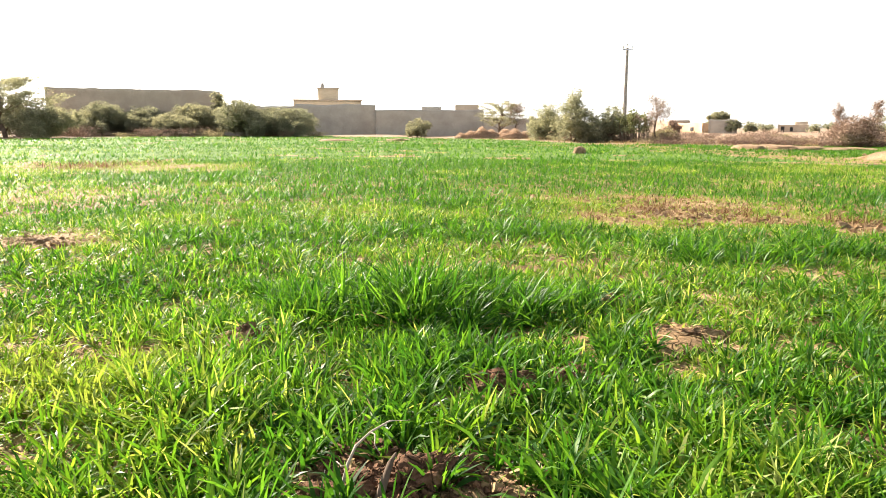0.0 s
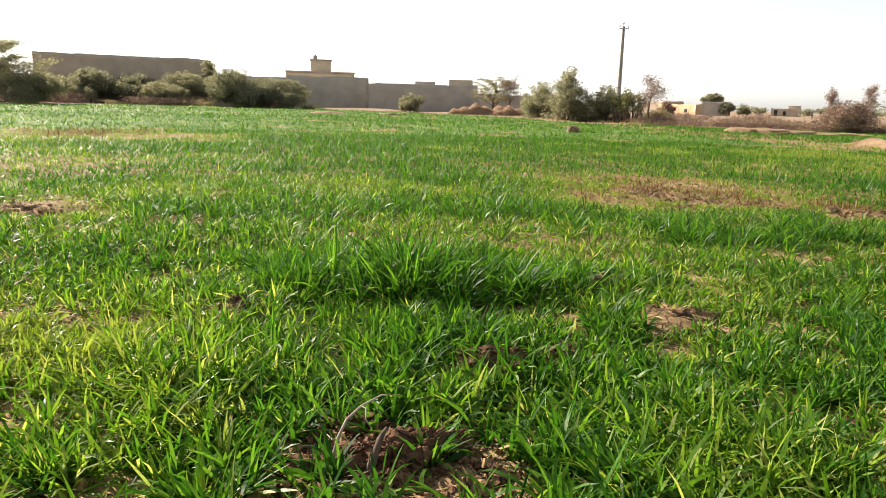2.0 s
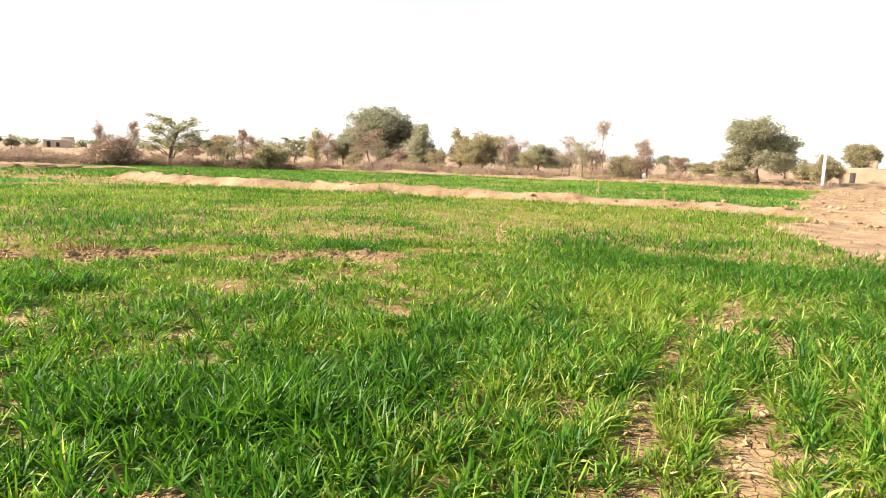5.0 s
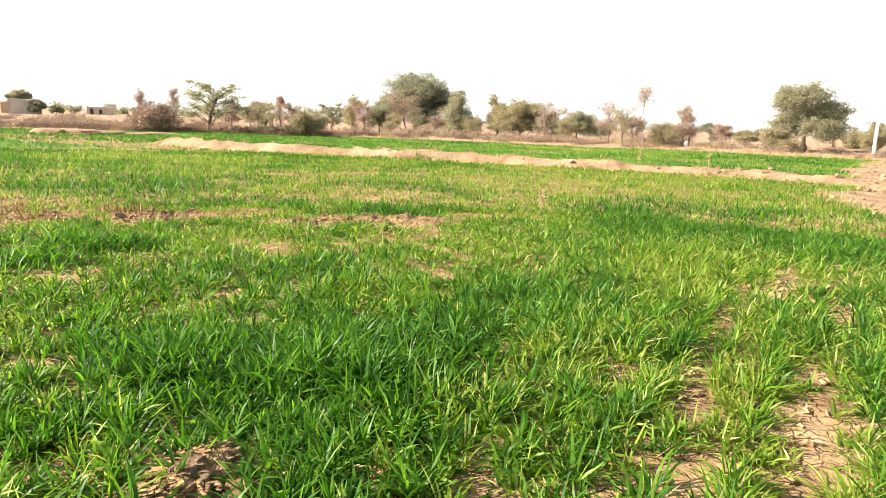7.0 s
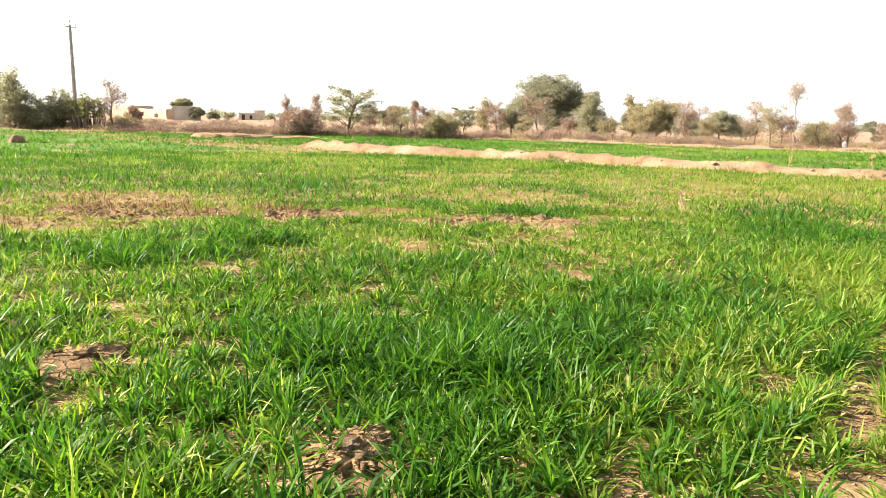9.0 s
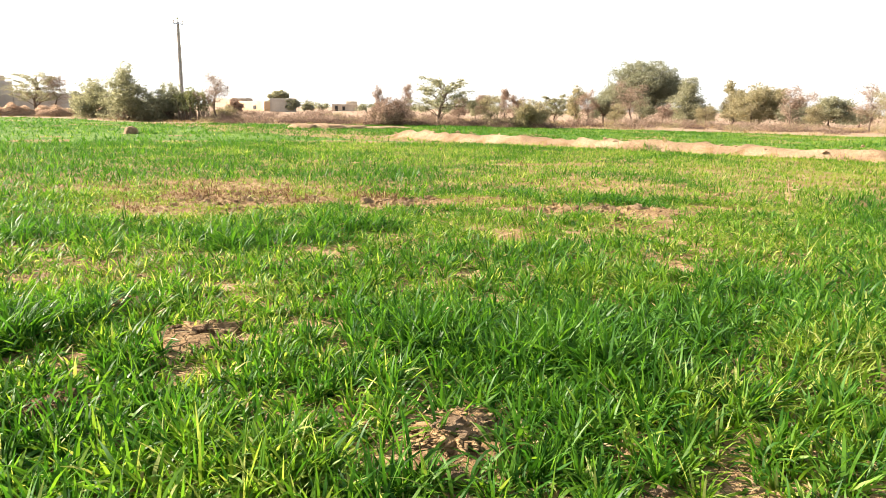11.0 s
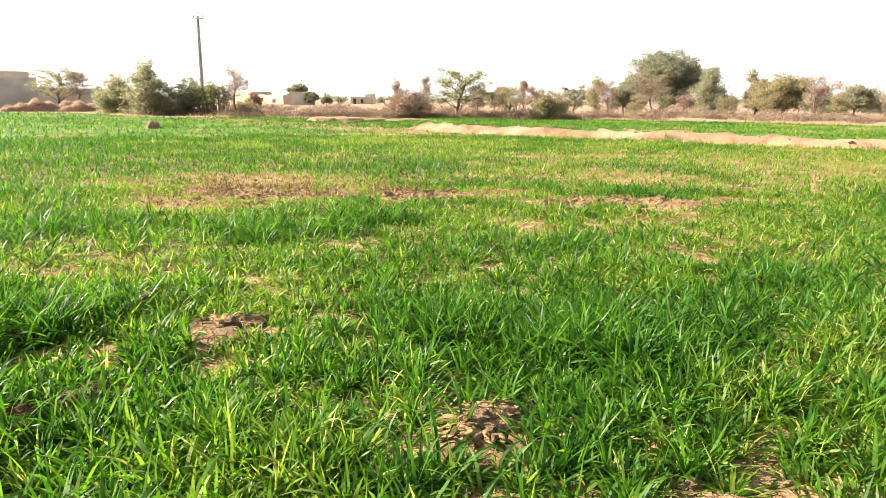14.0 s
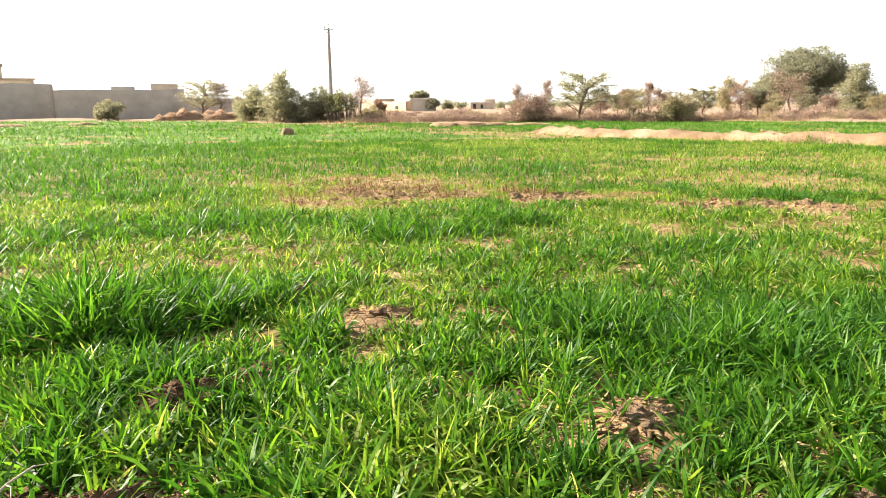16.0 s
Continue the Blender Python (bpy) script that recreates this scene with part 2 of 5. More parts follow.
# shorter, yellowing crop
PALE = [(9.5, 8.5, 1.8, 1.6, 50), (1.45, 3.6, 0.45, 1.5, 18), (0.7, 3.6, 0.4, 0.6, 10), (2.2, 4.6, 0.9, 0.7, 20), (-2.6, 3.4, 1.4, 1.2, -40), (-7.0, 11.0, 3.5, 3.0, -30), (3.0, 9.5, 2.5, 2.0, 80), (15.0, 9.0, 3.0, 4.0, 60)]


def stains(x, y, spots):
    out = np.zeros_like(x)
    for s in spots:
        out = np.maximum(out, ellipse(x, y, *s))
    return out


def polar(x, y):
    return np.degrees(np.arctan2(x - 0.4, y)), np.hypot(x - 0.4, y)


def far_edge(x, y):
    """How far the sown land reaches, by azimuth."""
    az, _ = polar(x, y)
    return np.interp(az, (-180, -60, -35, -29, -18, -9, 0, 5, 9, 13, 20, 27, 35, 60, 90), (50, 70, 75, 80, 92, 86, 75, 66, 57, 53, 51, 51, 55, 50, 50)) + 3 * (wave(x, y, 5, 3) - 0.5)


def bund_line(y):
    return np.interp(y, (-2, 4.8, 6.5, 8.5, 10.5, 13, 15, 17, 20, 23.2, 27, 30, 60), (22.8, 23.0, 23.1, 22.7, 21.9, 20.6, 20.0, 19.0, 18.1, 17.3, 16.5, 15.8, 12.5))


def bund_at(x, y):
    """1 on the crown of the bank between the fields."""
    d = np.abs(x - bund_line(y) - 0.9 * (wave(x, y, 2.5, 2) - 0.5)) * 0.94
    width = 0.3 + 0.2 * wave(x, y, 4, 6) + 0.26 * (wave(x, y, 0.7, 4) - 0.5)
    return np.clip(1.4 - d / width, 0, 1) * np.clip((28.3 - y) / 1.5, 0, 1) * np.clip((y + 3) / 2, 0, 1)


def lane_edge(x):
    return np.interp(x, (0, 9, 12, 16, 21, 30, 45, 90), (-6, -4, 0.3, 2.2, 3.4, 4.4, 5.4, 9))


def lane_at(x, y):
    """1 on the sandy lane."""
    return np.clip((lane_edge(x) - y + 1.2 * (wave(x, y, 1.8, 1) - 0.5)) / 0.5, 0, 1) * np.clip((x - 9) / 2, 0, 1)


def sown(x, y):
    """1 where crop grows."""
    _, d = polar(x, y)
    return (d < far_edge(x, y)) * (1 - np.clip(2.2 * bund_at(x, y), 0, 1)) * (1 - lane_at(x, y)) * (x < 56)


def level(x, y):
    """Height of the ground."""
    x, y = np.asarray(x, float), np.asarray(y, float)
    _, d = polar(x, y)
    near = np.clip(1.3 - d / 22, 0, 1)
    z = 0.05 * (wave(x, y, 2.2, 0) - 0.5) + near * (0.03 * (wave(x, y, 0.55, 1) - 0.5) + 0.02 * (wave(x, y, 0.17, 2) - 0.5))
    rough = np.clip(stains(x, y, BARE), 0, 1) * near
    z = z + 0.05 * rough * np.clip(1.5 - d / 6, 0, 1)
    z = z + rough * (0.045 * (wave(x, y, 0.13, 4) - 0.45) + 0.035 * (wave(x, y, 0.05, 7) - 0.5) + 0.025 * (wave(x, y, 0.025, 3) - 0.5) * np.clip(1.6 - d / 4, 0, 1))
    z = z + bund_at(x, y) * np.interp(y, (4, 8, 10, 11.2, 12.5, 16, 16.6, 17.4), (0.6, 0.9, 1.1, 0.75, 1, 1, 0.75, 1.1)) * (0.14 + 0.14 * wave(x, y, 1.9, 5) + 0.1 * np.round(1.6 * wave(x, y, 1.1, 3)) / 1.6 + 0.2 * (wave(x, y, 0.42, 1) - 0.4))
    z = z + 0.12 * lane_at(x, y) * (wave(x, y, 1.4, 4) - 0.3)
    out = np.clip((d - far_edge(x, y)) / 4, 0, 1)
    return z + out * (0.35 * (wave(x, y, 7, 6) - 0.25)) * np.clip(2 - d / 150, 0, 1)


def mesh_from(name, verts, quads, tris=None, materials=(), index=None, smooth=True):
    """A mesh from arrays of places, quads and triangles."""
    me = bpy.data.meshes.new(name)
    nq, nt = len(quads), 0 if tris is None else len(tris)
    me.vertices.add(len(verts))
    me.vertices.foreach_set("co", np.asarray(verts, np.float32).ravel())
    loops = np.concatenate([np.asarray(quads).ravel()] + ([np.asarray(tris).ravel()] if nt else [])).astype(np.int32)
    me.loops.add(len(loops))
    me.loops.foreach_set("vertex_index", loops)
    me.polygons.add(nq + nt)
    starts = np.concatenate([np.arange(nq) * 4, nq * 4 + np.arange(nt) * 3]).astype(np.int32)
    me.polygons.foreach_set("loop_start", starts)
    if index is not None:
        me.polygons.foreach_set("material_index", np.asarray(index, np.int32))
    me.polygons.foreach_set("use_smooth", np.full(nq + nt, smooth))
    for m in materials:
        me.materials.append(m)
    me.update(calc_edges=True)
    return me


# ---- the ground: one sheet to the horizon ----
angles = np.radians(np.concatenate([np.arange(-46, 98, 0.55), np.arange(98, 314, 4.0)]))
rings = np.concatenate([[0.0], [0.5, 0.9], np.geomspace(1.3, 70, 290), np.geomspace(75, 2500, 40)])
A, B = np.meshgrid(angles, rings)
gx, gy = 0.4 + B * np.sin(A), B * np.cos(A)
gz = level(gx, gy)
n_a, n_r = len(angles), len(rings)
ids = np.arange(n_a * n_r).reshape(n_r, n_a)
nxt = np.roll(ids, -1, axis=1)
faces = np.stack([ids[:-1], ids[1:], nxt[1:], nxt[:-1]], -1).reshape(-1, 4)
cx, cy = gx.ravel()[faces].mean(1), gy.ravel()[faces].mean(1)
kind_of = np.where(np.maximum(bund_at(cx, cy) * 3.5, lane_at(cx, cy)) > 0.5, 1, np.where(polar(cx, cy)[1] > far_edge(cx, cy), 2, 0))
kind_of = np.where((kind_of == 0) & (polar(cx, cy)[1] > 24 + 6 * wave(cx, cy, 2, 7)) & (wave(cx, cy, 1.6, 3) < 0.8) & (np.abs(cx - bund_line(cy)) > 3.0), 3, kind_of)
kind_of = np.where((cx > 9) & (cy < lane_edge(cx) - 8 - 2 * wave(cx, cy, 3, 2)), 2, kind_of)
ground = new("ground", mesh_from("ground", np.stack([gx, gy, gz], -1).reshape(-1, 3), faces[:, ::-1], None, (M_SOIL, M_SAND, M_WASTE, M_SWARD), kind_of))
tagged(ground, "cracked dry brown field soil with a pale silt bank", "ground", kind="structure")

# ---- the crop ----


def blades(name, base, length, width, heading, lean, curl, twist, mats, materials, steps):
    """Many tapered, bending leaves in one mesh; steps: joints of each leaf."""
    n = len(length)
    s = np.linspace(0, 1, steps + 1)
    profile = np.array((1.0, 0.0)) if steps == 1 else np.interp(s, (0, 0.25, 0.6, 0.85, 1), (0.55, 1, 0.85, 0.5, 0))
    theta = lean[:, None] + curl[:, None] * s[None, :] ** 1.4
    step = length[:, None] / steps
    mid = (theta[:, 1:] + theta[:, :-1]) / 2
    out = np.concatenate([np.zeros((n, 1)), np.cumsum(np.sin(mid) * step, 1)], 1)
    up = np.concatenate([np.zeros((n, 1)), np.cumsum(np.cos(mid) * step, 1)], 1)
    hx, hy = np.sin(heading)[:, None], np.cos(heading)[:, None]
    centre = np.stack([base[:, 0, None] + out * hx, base[:, 1, None] + out * hy, base[:, 2, None] + np.maximum(up, -0.02)], -1)
    tw = twist[:, None] * s[None, :]
    sx, sy = np.cos(heading)[:, None], -np.sin(heading)[:, None]
    side = np.stack([sx * np.cos(tw) - hx * np.sin(tw) * np.cos(theta), sy * np.cos(tw) - hy * np.sin(tw) * np.cos(theta), np.sin(tw) * np.sin(theta)], -1)
    half = side * (profile[None, :, None] * width[:, None, None] / 2)
    left, right = centre - half, centre + half
    per = 2 * steps + 1
    verts = np.concatenate([np.stack([left[:, :-1], right[:, :-1]], 2).reshape(n, 2 * steps, 3), centre[:, -1:, :]], 1).reshape(-1, 3)
    first = np.arange(n)[:, None] * per
    q = np.array([(2 * k, 2 * k + 1, 2 * k + 3, 2 * k + 2) for k in range(steps - 1)], int).reshape(-1)
    quads = (first + q[None, :]).reshape(-1, 4)
    tris = first + np.array([2 * steps - 2, 2 * steps - 1, 2 * steps])[None, :]
    index = np.concatenate([np.repeat(mats, steps - 1), mats])
    return mesh_from(name, verts, quads, tris, materials, index)


def scatter(r0, r1, per_m2, az0=-44, az1=100):
    """Random places in a ring round the standpoint."""
    area = math.pi * (r1 * r1 - r0 * r0) * (az1 - az0) / 360
    n = int(area * per_m2)
    a, r = np.radians(rng.uniform(az0, az1, n)), np.sqrt(rng.uniform(r0 * r0, r1 * r1, n))
    return 0.4 + r * np.sin(a), r * np.cos(a)


def vigour(x, y):
    v = 0.6 + 0.55 * (wave(x, y, 1.6, 0) - 0.5) + 0.35 * (wave(x, y, 0.5, 3) - 0.5) + 0.4 * (wave(x, y, 6, 2) - 0.5)
    az, d = polar(x, y)
    row = 0.5 + 0.5 * np.cos(2 * math.pi * (y * 0.985 - x * 0.17 + 0.05 * wave(x, y, 1, 1)) / 0.26)
    v = v + (0.22 + 0.5 * np.clip((az - 48) / 12, 0, 1)) * (row - 0.5) * np.clip(1.5 - d / 8, 0, 1)
    v = v + 0.25 * ellipse(x, y, 1.6, 2.4, 3.6, 3.2, 50) + 0.12 * np.clip((d - 8) / 2, 0, 1) * np.clip((az - 25) / 10, 0, 1) * np.clip((18 - d) / 4, 0, 1) + 0.27 * np.clip((d - 4) / 4, 0, 1) * np.clip((35 - az) / 15, 0, 1) + 0.24 * np.clip((az - 55) / 10, 0, 1) * np.clip((d - 3.5) / 2, 0, 1) * np.clip((18 - d) / 5, 0, 1) + 0.5 * stains(x, y, TALL) + 0.22 * stains(x, y, BUSHY) - 0.95 * stains(x, y, THIN)
    return v


def crop(name, r0, r1, plants, leaves, steps, wide, tall=1.0, region=None, az0=-44, az1=100):
    """Tufts of the crop in a ring, as one mesh: upright young leaves in the middle, old ones arching outwards."""
    x, y = scatter(r0, r1, plants, az0, az1)
    v = vigour(x, y)
    holes = np.maximum(stains(x, y, BARE), 1.15 * stains(x, y, GAPS))
    _, away = polar(x, y)
    tuft = 2.3 * (wave(x, y, 0.24, 4) - 0.42) + 1.9 * (wave(x, y, 0.1, 7) - 0.5)
    full = np.clip(0.0 + away / 20, 0.0, 0.65) + 0.35 * np.clip((away - 9) / 3, 0, 1) + 0.6 * ellipse(x, y, -1.9, 2.9, 0.8, 0.6, 0) + 0.82 * v + tuft * np.clip(1.4 - away / 18, 0.15, 1)
    keep = sown(x, y) * np.clip(full, 0.13, 1) * (1 - 0.95 * np.clip(1.6 * holes - 0.9 * np.clip(wave(x, y, 0.09, 1) - 0.55, 0, 1), 0, 1)) > rng.random(len(x))
    if region is not None:
        keep &= region(x, y)
    x, y, v = x[keep], y[keep], v[keep]
    m = leaves
    px, py, pv = np.repeat(x, m), np.repeat(y, m), np.repeat(v, m)
    vigorous = np.repeat(rng.uniform(0.7, 1.22, len(x)), m)
    hue = np.repeat(rng.normal(0, 0.13, len(x)), m)
    n = len(px)
    heading = rng.uniform(0, 2 * math.pi, n)
    age = rng.random(n)
    off = (0.006 + 0.034 * age) * wide ** 0.7
    px, py = px + off * np.sin(heading) + rng.normal(0, 0.009, n), py + off * np.cos(heading) + rng.normal(0, 0.009, n)
    base = np.stack([px, py, level(px, py) - 0.006], -1)
    tallness = np.clip(0.55 + 0.6 * pv, 0.35, 1.35) + 0.5 * stains(px, py, TALL) + 0.2 * stains(px, py, BUSHY) + 0.95 * stains(px, py, CREST)
    pale = stains(px, py, PALE)
    tallness = tallness * (1 - 0.25 * pale) * (0.72 + 0.56 * wave(px, py, 0.4, 2)) * vigorous
    far_off = np.hypot(px, py)
    length = tall * np.interp(far_off, (2, 4.5, 9, 20, 40), (0.145, 0.137, 0.118, 0.125, 0.16)) * tallness * rng.uniform(0.55, 1.25, n)
    width = wide * 0.0112 * rng.uniform(0.6, 1.4, n) * np.clip(0.7 + 0.4 * pv, 0.6, 1.2)
    heading = heading + rng.normal(0, 0.45, n)
    spread = np.clip((far_off - 3.5) / 5, 0, 1)
    length = length * (1 + 0.12 * spread)
    lean = np.clip(0.12 + 0.85 * age + 0.26 * spread + rng.normal(0.1, 0.24, n), 0.02, 1.45)
    curl = np.abs(rng.normal(0.98, 0.75, n)) * (0.6 + 0.8 * age)
    # leaf tone: TALL darkened partly for shade, BUSHY paled for caught light
    pick = 0.3 + 0.05 * np.clip(far_off / 10, 0, 1) + (hue + 0.3 * (rng.random(n) - 0.5)) * (1 - 0.6 * np.clip((far_off - 6) / 8, 0, 1)) - 0.24 * (age - 0.5) + 0.9 * (pv - 0.62) - 0.2 * pale + 0.2 * (px > bund_line(py)) + 0.55 * stains(px, py, TALL) - 0.42 * stains(px, py, BUSHY) - 0.04 * np.clip((polar(px, py)[0] - 45) / 25, 0, 1) - 0.17 * np.clip((polar(px, py)[0] - 50) / 12, 0, 1) * np.clip((far_off - 3.5) / 3, 0, 1)
    pick = pick + 0.22 * ellipse(px, py, 3.2, 4.6, 2.0, 2.6, 30) + 0.18 * ellipse(px, py, 3.0, 2.3, 1.0, 1.3, 55) + 0.25 * ellipse(px, py, 4.9, 2.35, 0.7, 1.8, 76) + 0.08 * np.clip((far_off - 8) / 3, 0, 1)
    pick = pick + 0.3 * (wave(px, py, 1.1, 6) - 0.5) * np.clip(far_off / 10, 0, 1)
    mats = np.where(pick > 0.55, 0, np.where(pick > 0.16, 1, 2))
    withered = rng.random(n) < (0.03 + 0.08 * (age > 0.72) + 0.03 * pale + 0.35 * np.clip(0.45 - pv, 0, 1)) * np.clip(2 - far_off / 12, 0.1, 1)
    mats = np.where(withered, 3, mats)
    lean, curl, length = np.where(withered, np.maximum(lean, 0.95), lean), np.where(withered, 0.6 * curl, curl), np.where(withered, 0.8 * length, length)
    return blades(name, base, length, width, heading, lean, curl, rng.normal(0, 1.0, n), mats, (M_LUSH, M_LEAF, M_YELLOW, M_STRAW), steps)


def in_first(x, y):
    return x < bund_line(y)


def in_second(x, y):
    return x > bund_line(y)


crop_ranges = [("underfoot", 0.3, 1.4, 230, 14, 3, 1.1), ("near", 1.4, 3.6, 330, 16, 4, 1.0), ("at hand", 3.6, 5.6, 310, 14, 3, 1.0), ("middle", 5.6, 11, 260, 10, 2, 1.15), ("further", 11, 26, 145, 6, 1, 2.1), ("far", 26, 50, 16, 5, 1, 3.4), ("farthest", 50, 95, 6, 4, 1, 6.0)]
for word, r0, r1, plants, leaves, steps, wide in crop_ranges:
    ob = new("wheat_crop", crop("wheat crop " + word, r0, r1, plants, leaves, steps, wide, 1.0, in_first))
    tagged(ob, "young green wheat growing in uneven tufts on dry soil", "wheat", "first field", "stuff")
for word, r0, r1, plants, leaves, steps, wide in (("behind", 0.3, 6, 190, 10, 2, 1.3), ("further behind", 6, 22, 45, 6, 1, 3.4), ("far behind", 22, 52, 5, 5, 1, 8.0)):
    ob = new("wheat_crop", crop("wheat crop " + word, r0, r1, plants, leaves, steps, wide, 1.0, in_first, 100, 316))
    tagged(ob, "young green wheat growing in uneven tufts on dry soil", "wheat", "first field", "stuff")
ob = new("wheat_crop", crop("wheat crop beyond", 15, 70, 24, 6, 1, 3.2, 1.0, in_second))
tagged(ob, "dense green wheat beyond the pale soil bank", "wheat", "second field", "stuff")

# ---- builders for things ----


class Shape:
    """Gathers tubes, slabs and leaves for one mesh."""

    def __init__(self):
        self.v, self.q, self.t, self.n = [], [], [], 0

    def add(self, verts, quads=(), tris=()):
        self.v.append(np.asarray(verts, float))
        if len(quads):
            self.q.append(np.asarray(quads) + self.n)
        if len(tris):
            self.t.append(np.asarray(tris) + self.n)
        self.n += len(verts)

    def tube(self, points, radii, sides=6):
        p = np.asarray(points, float)
        ring = np.linspace(0, 2 * math.pi, sides, endpoint=False)
        verts = []
        for k in range(len(p)):
            d = p[min(k + 1, len(p) - 1)] - p[max(k - 1, 0)]
            d = d / (np.linalg.norm(d) + 1e-9)
            ref = np.array((1.0, 0, 0)) if abs(d[0]) < 0.8 else np.array((0, 1.0, 0))
            a = np.cross(d, ref)
            a /= np.linalg.norm(a)
            b = np.cross(d, a)
            verts.append(p[k] + radii[k] * (np.cos(ring)[:, None] * a + np.sin(ring)[:, None] * b))
        quads = [(k * sides + i, k * sides + (i + 1) % sides, (k + 1) * sides + (i + 1) % sides, (k + 1) * sides + i) for k in range(len(p) - 1) for i in range(sides)]
        last = (len(p) - 1) * sides
        self.add(np.concatenate(verts + [p[-1:]]), quads, [(last + i, last + (i + 1) % sides, last + sides) for i in range(sides)])

    def leaves(self, places, size, r, flat=0.0, broad=0.42):
        """Small pointed leaves or sprays at places, turned at random."""
        n = len(places)
        d = r.normal(size=(n, 3))
        d[:, 2] *= 1 - flat
        d /= np.linalg.norm(d, axis=1)[:, None]
        e = np.cross(d, r.normal(size=(n, 3)))
        e /= np.linalg.norm(e, axis=1)[:, None] + 1e-9
        s = size * r.uniform(0.5, 1.3, n)[:, None]
        foot = places - d * s
        verts = np.stack([foot + e * s * broad, foot - e * s * broad, places + d * s], 1).reshape(-1, 3)
        self.add(verts, (), np.arange(3 * n).reshape(n, 3))

    def box(self, x0, x1, y0, y1, z0, z1, bevel=0.03):
        """A slab with chamfered upright and top edges."""
        b = min(bevel, (x1 - x0) / 3, (y1 - y0) / 3, (z1 - z0) / 3)
        outline = [(x0 + b, y0), (x1 - b, y0), (x1, y0 + b), (x1, y1 - b), (x1 - b, y1), (x0 + b, y1), (x0, y1 - b), (x0, y0 + b)]
        inner = [(min(max(x, x0 + b), x1 - b), min(max(y, y0 + b), y1 - b)) for x, y in outline]
        verts = [(x, y, z0) for x, y in outline] + [(x, y, z1 - b) for x, y in outline] + [(x, y, z1) for x, y in inner]
        quads = [(k * 8 + i, k * 8 + (i + 1) % 8, k * 8 + 8 + (i + 1) % 8, k * 8 + 8 + i) for k in range(2) for i in range(8)]
        quads += [(16, 17, 20, 21), (17, 18, 19, 20), (16, 21, 22, 23)]
        self.add(verts, quads)

    def ragged_wall(self, length, height, thick, r, jag=0.08, step=0.6):
        """A wall along x with a worn, uneven top."""
        n = max(2, int(length / step))
        x = np.linspace(0, length, n + 1)
        top = height + jag * np.interp(x, np.linspace(0, length, max(3, n // 4)), r.normal(size=max(3, n // 4))) + 0.25 * jag * r.normal(size=n + 1)
        rows = [(0, 0.0), (0, 0.5), (0.0, 0.93), (0.15, 1.0), (0.85, 1.0), (1, 0.93), (1, 0.5), (1, 0.0)]
        verts = [(x[i], -thick / 2 + a * thick + 0.03 * r.normal(), top[i] * h) for i in range(n + 1) for a, h in rows]
        k = len(rows)
        quads = [(i * k + j, (i + 1) * k + j, (i + 1) * k + j + 1, i * k + j + 1) for i in range(n) for j in range(k - 1)]
        ends = [(0, 1, 2, 5), (0, 5, 6, 7), (2, 3, 4, 5)]
        quads += [tuple(reversed(e)) for e in ends] + [tuple(n * k + j for j in e) for e in ends]
        self.add(verts, quads)

    def mesh(self, name, mat, smooth=True):
        q = np.concatenate(self.q) if self.q else np.zeros((0, 4), int)
        t = np.concatenate(self.t) if self.t else None
        return mesh_from(name, np.concatenate(self.v), q, t, (mat,), None, smooth)


def part(name, shape, mat, parent, label="", smooth=True):
    """One mesh under a thing."""
    ob = new(name, shape.mesh(name, mat, smooth))
    ob.parent = parent
    return tagged(ob, label)


def spot(az, dist):
    return 0.4 + dist * math.sin(radians(az)), dist * math.cos(radians(az))


def place(x, y, turn=0.0, sink=0.05, scale=1.0):
    return pose(x, y, float(level(x, y)) - sink, 0, 0, turn) @ Matrix.Diagonal((scale, scale, scale, 1))


def limb(shape, a, b, r0, r1, r, bend=0.12, joints=4, sides=5):
    a, b = np.asarray(a, float), np.asarray(b, float)
    span = np.linalg.norm(b - a)
    s = np.linspace(0, 1, joints + 1)[:, None]
    wob = r.normal(size=(joints + 1, 3)) * bend * span * (s * (1 - s)) * 2
    sag = np.array((0, 0, 1.0)) * (s * (1 - s)) * 0.25 * span
    shape.tube(a + (b - a) * s + wob + sag, np.linspace(r0, r1, joints + 1), sides)


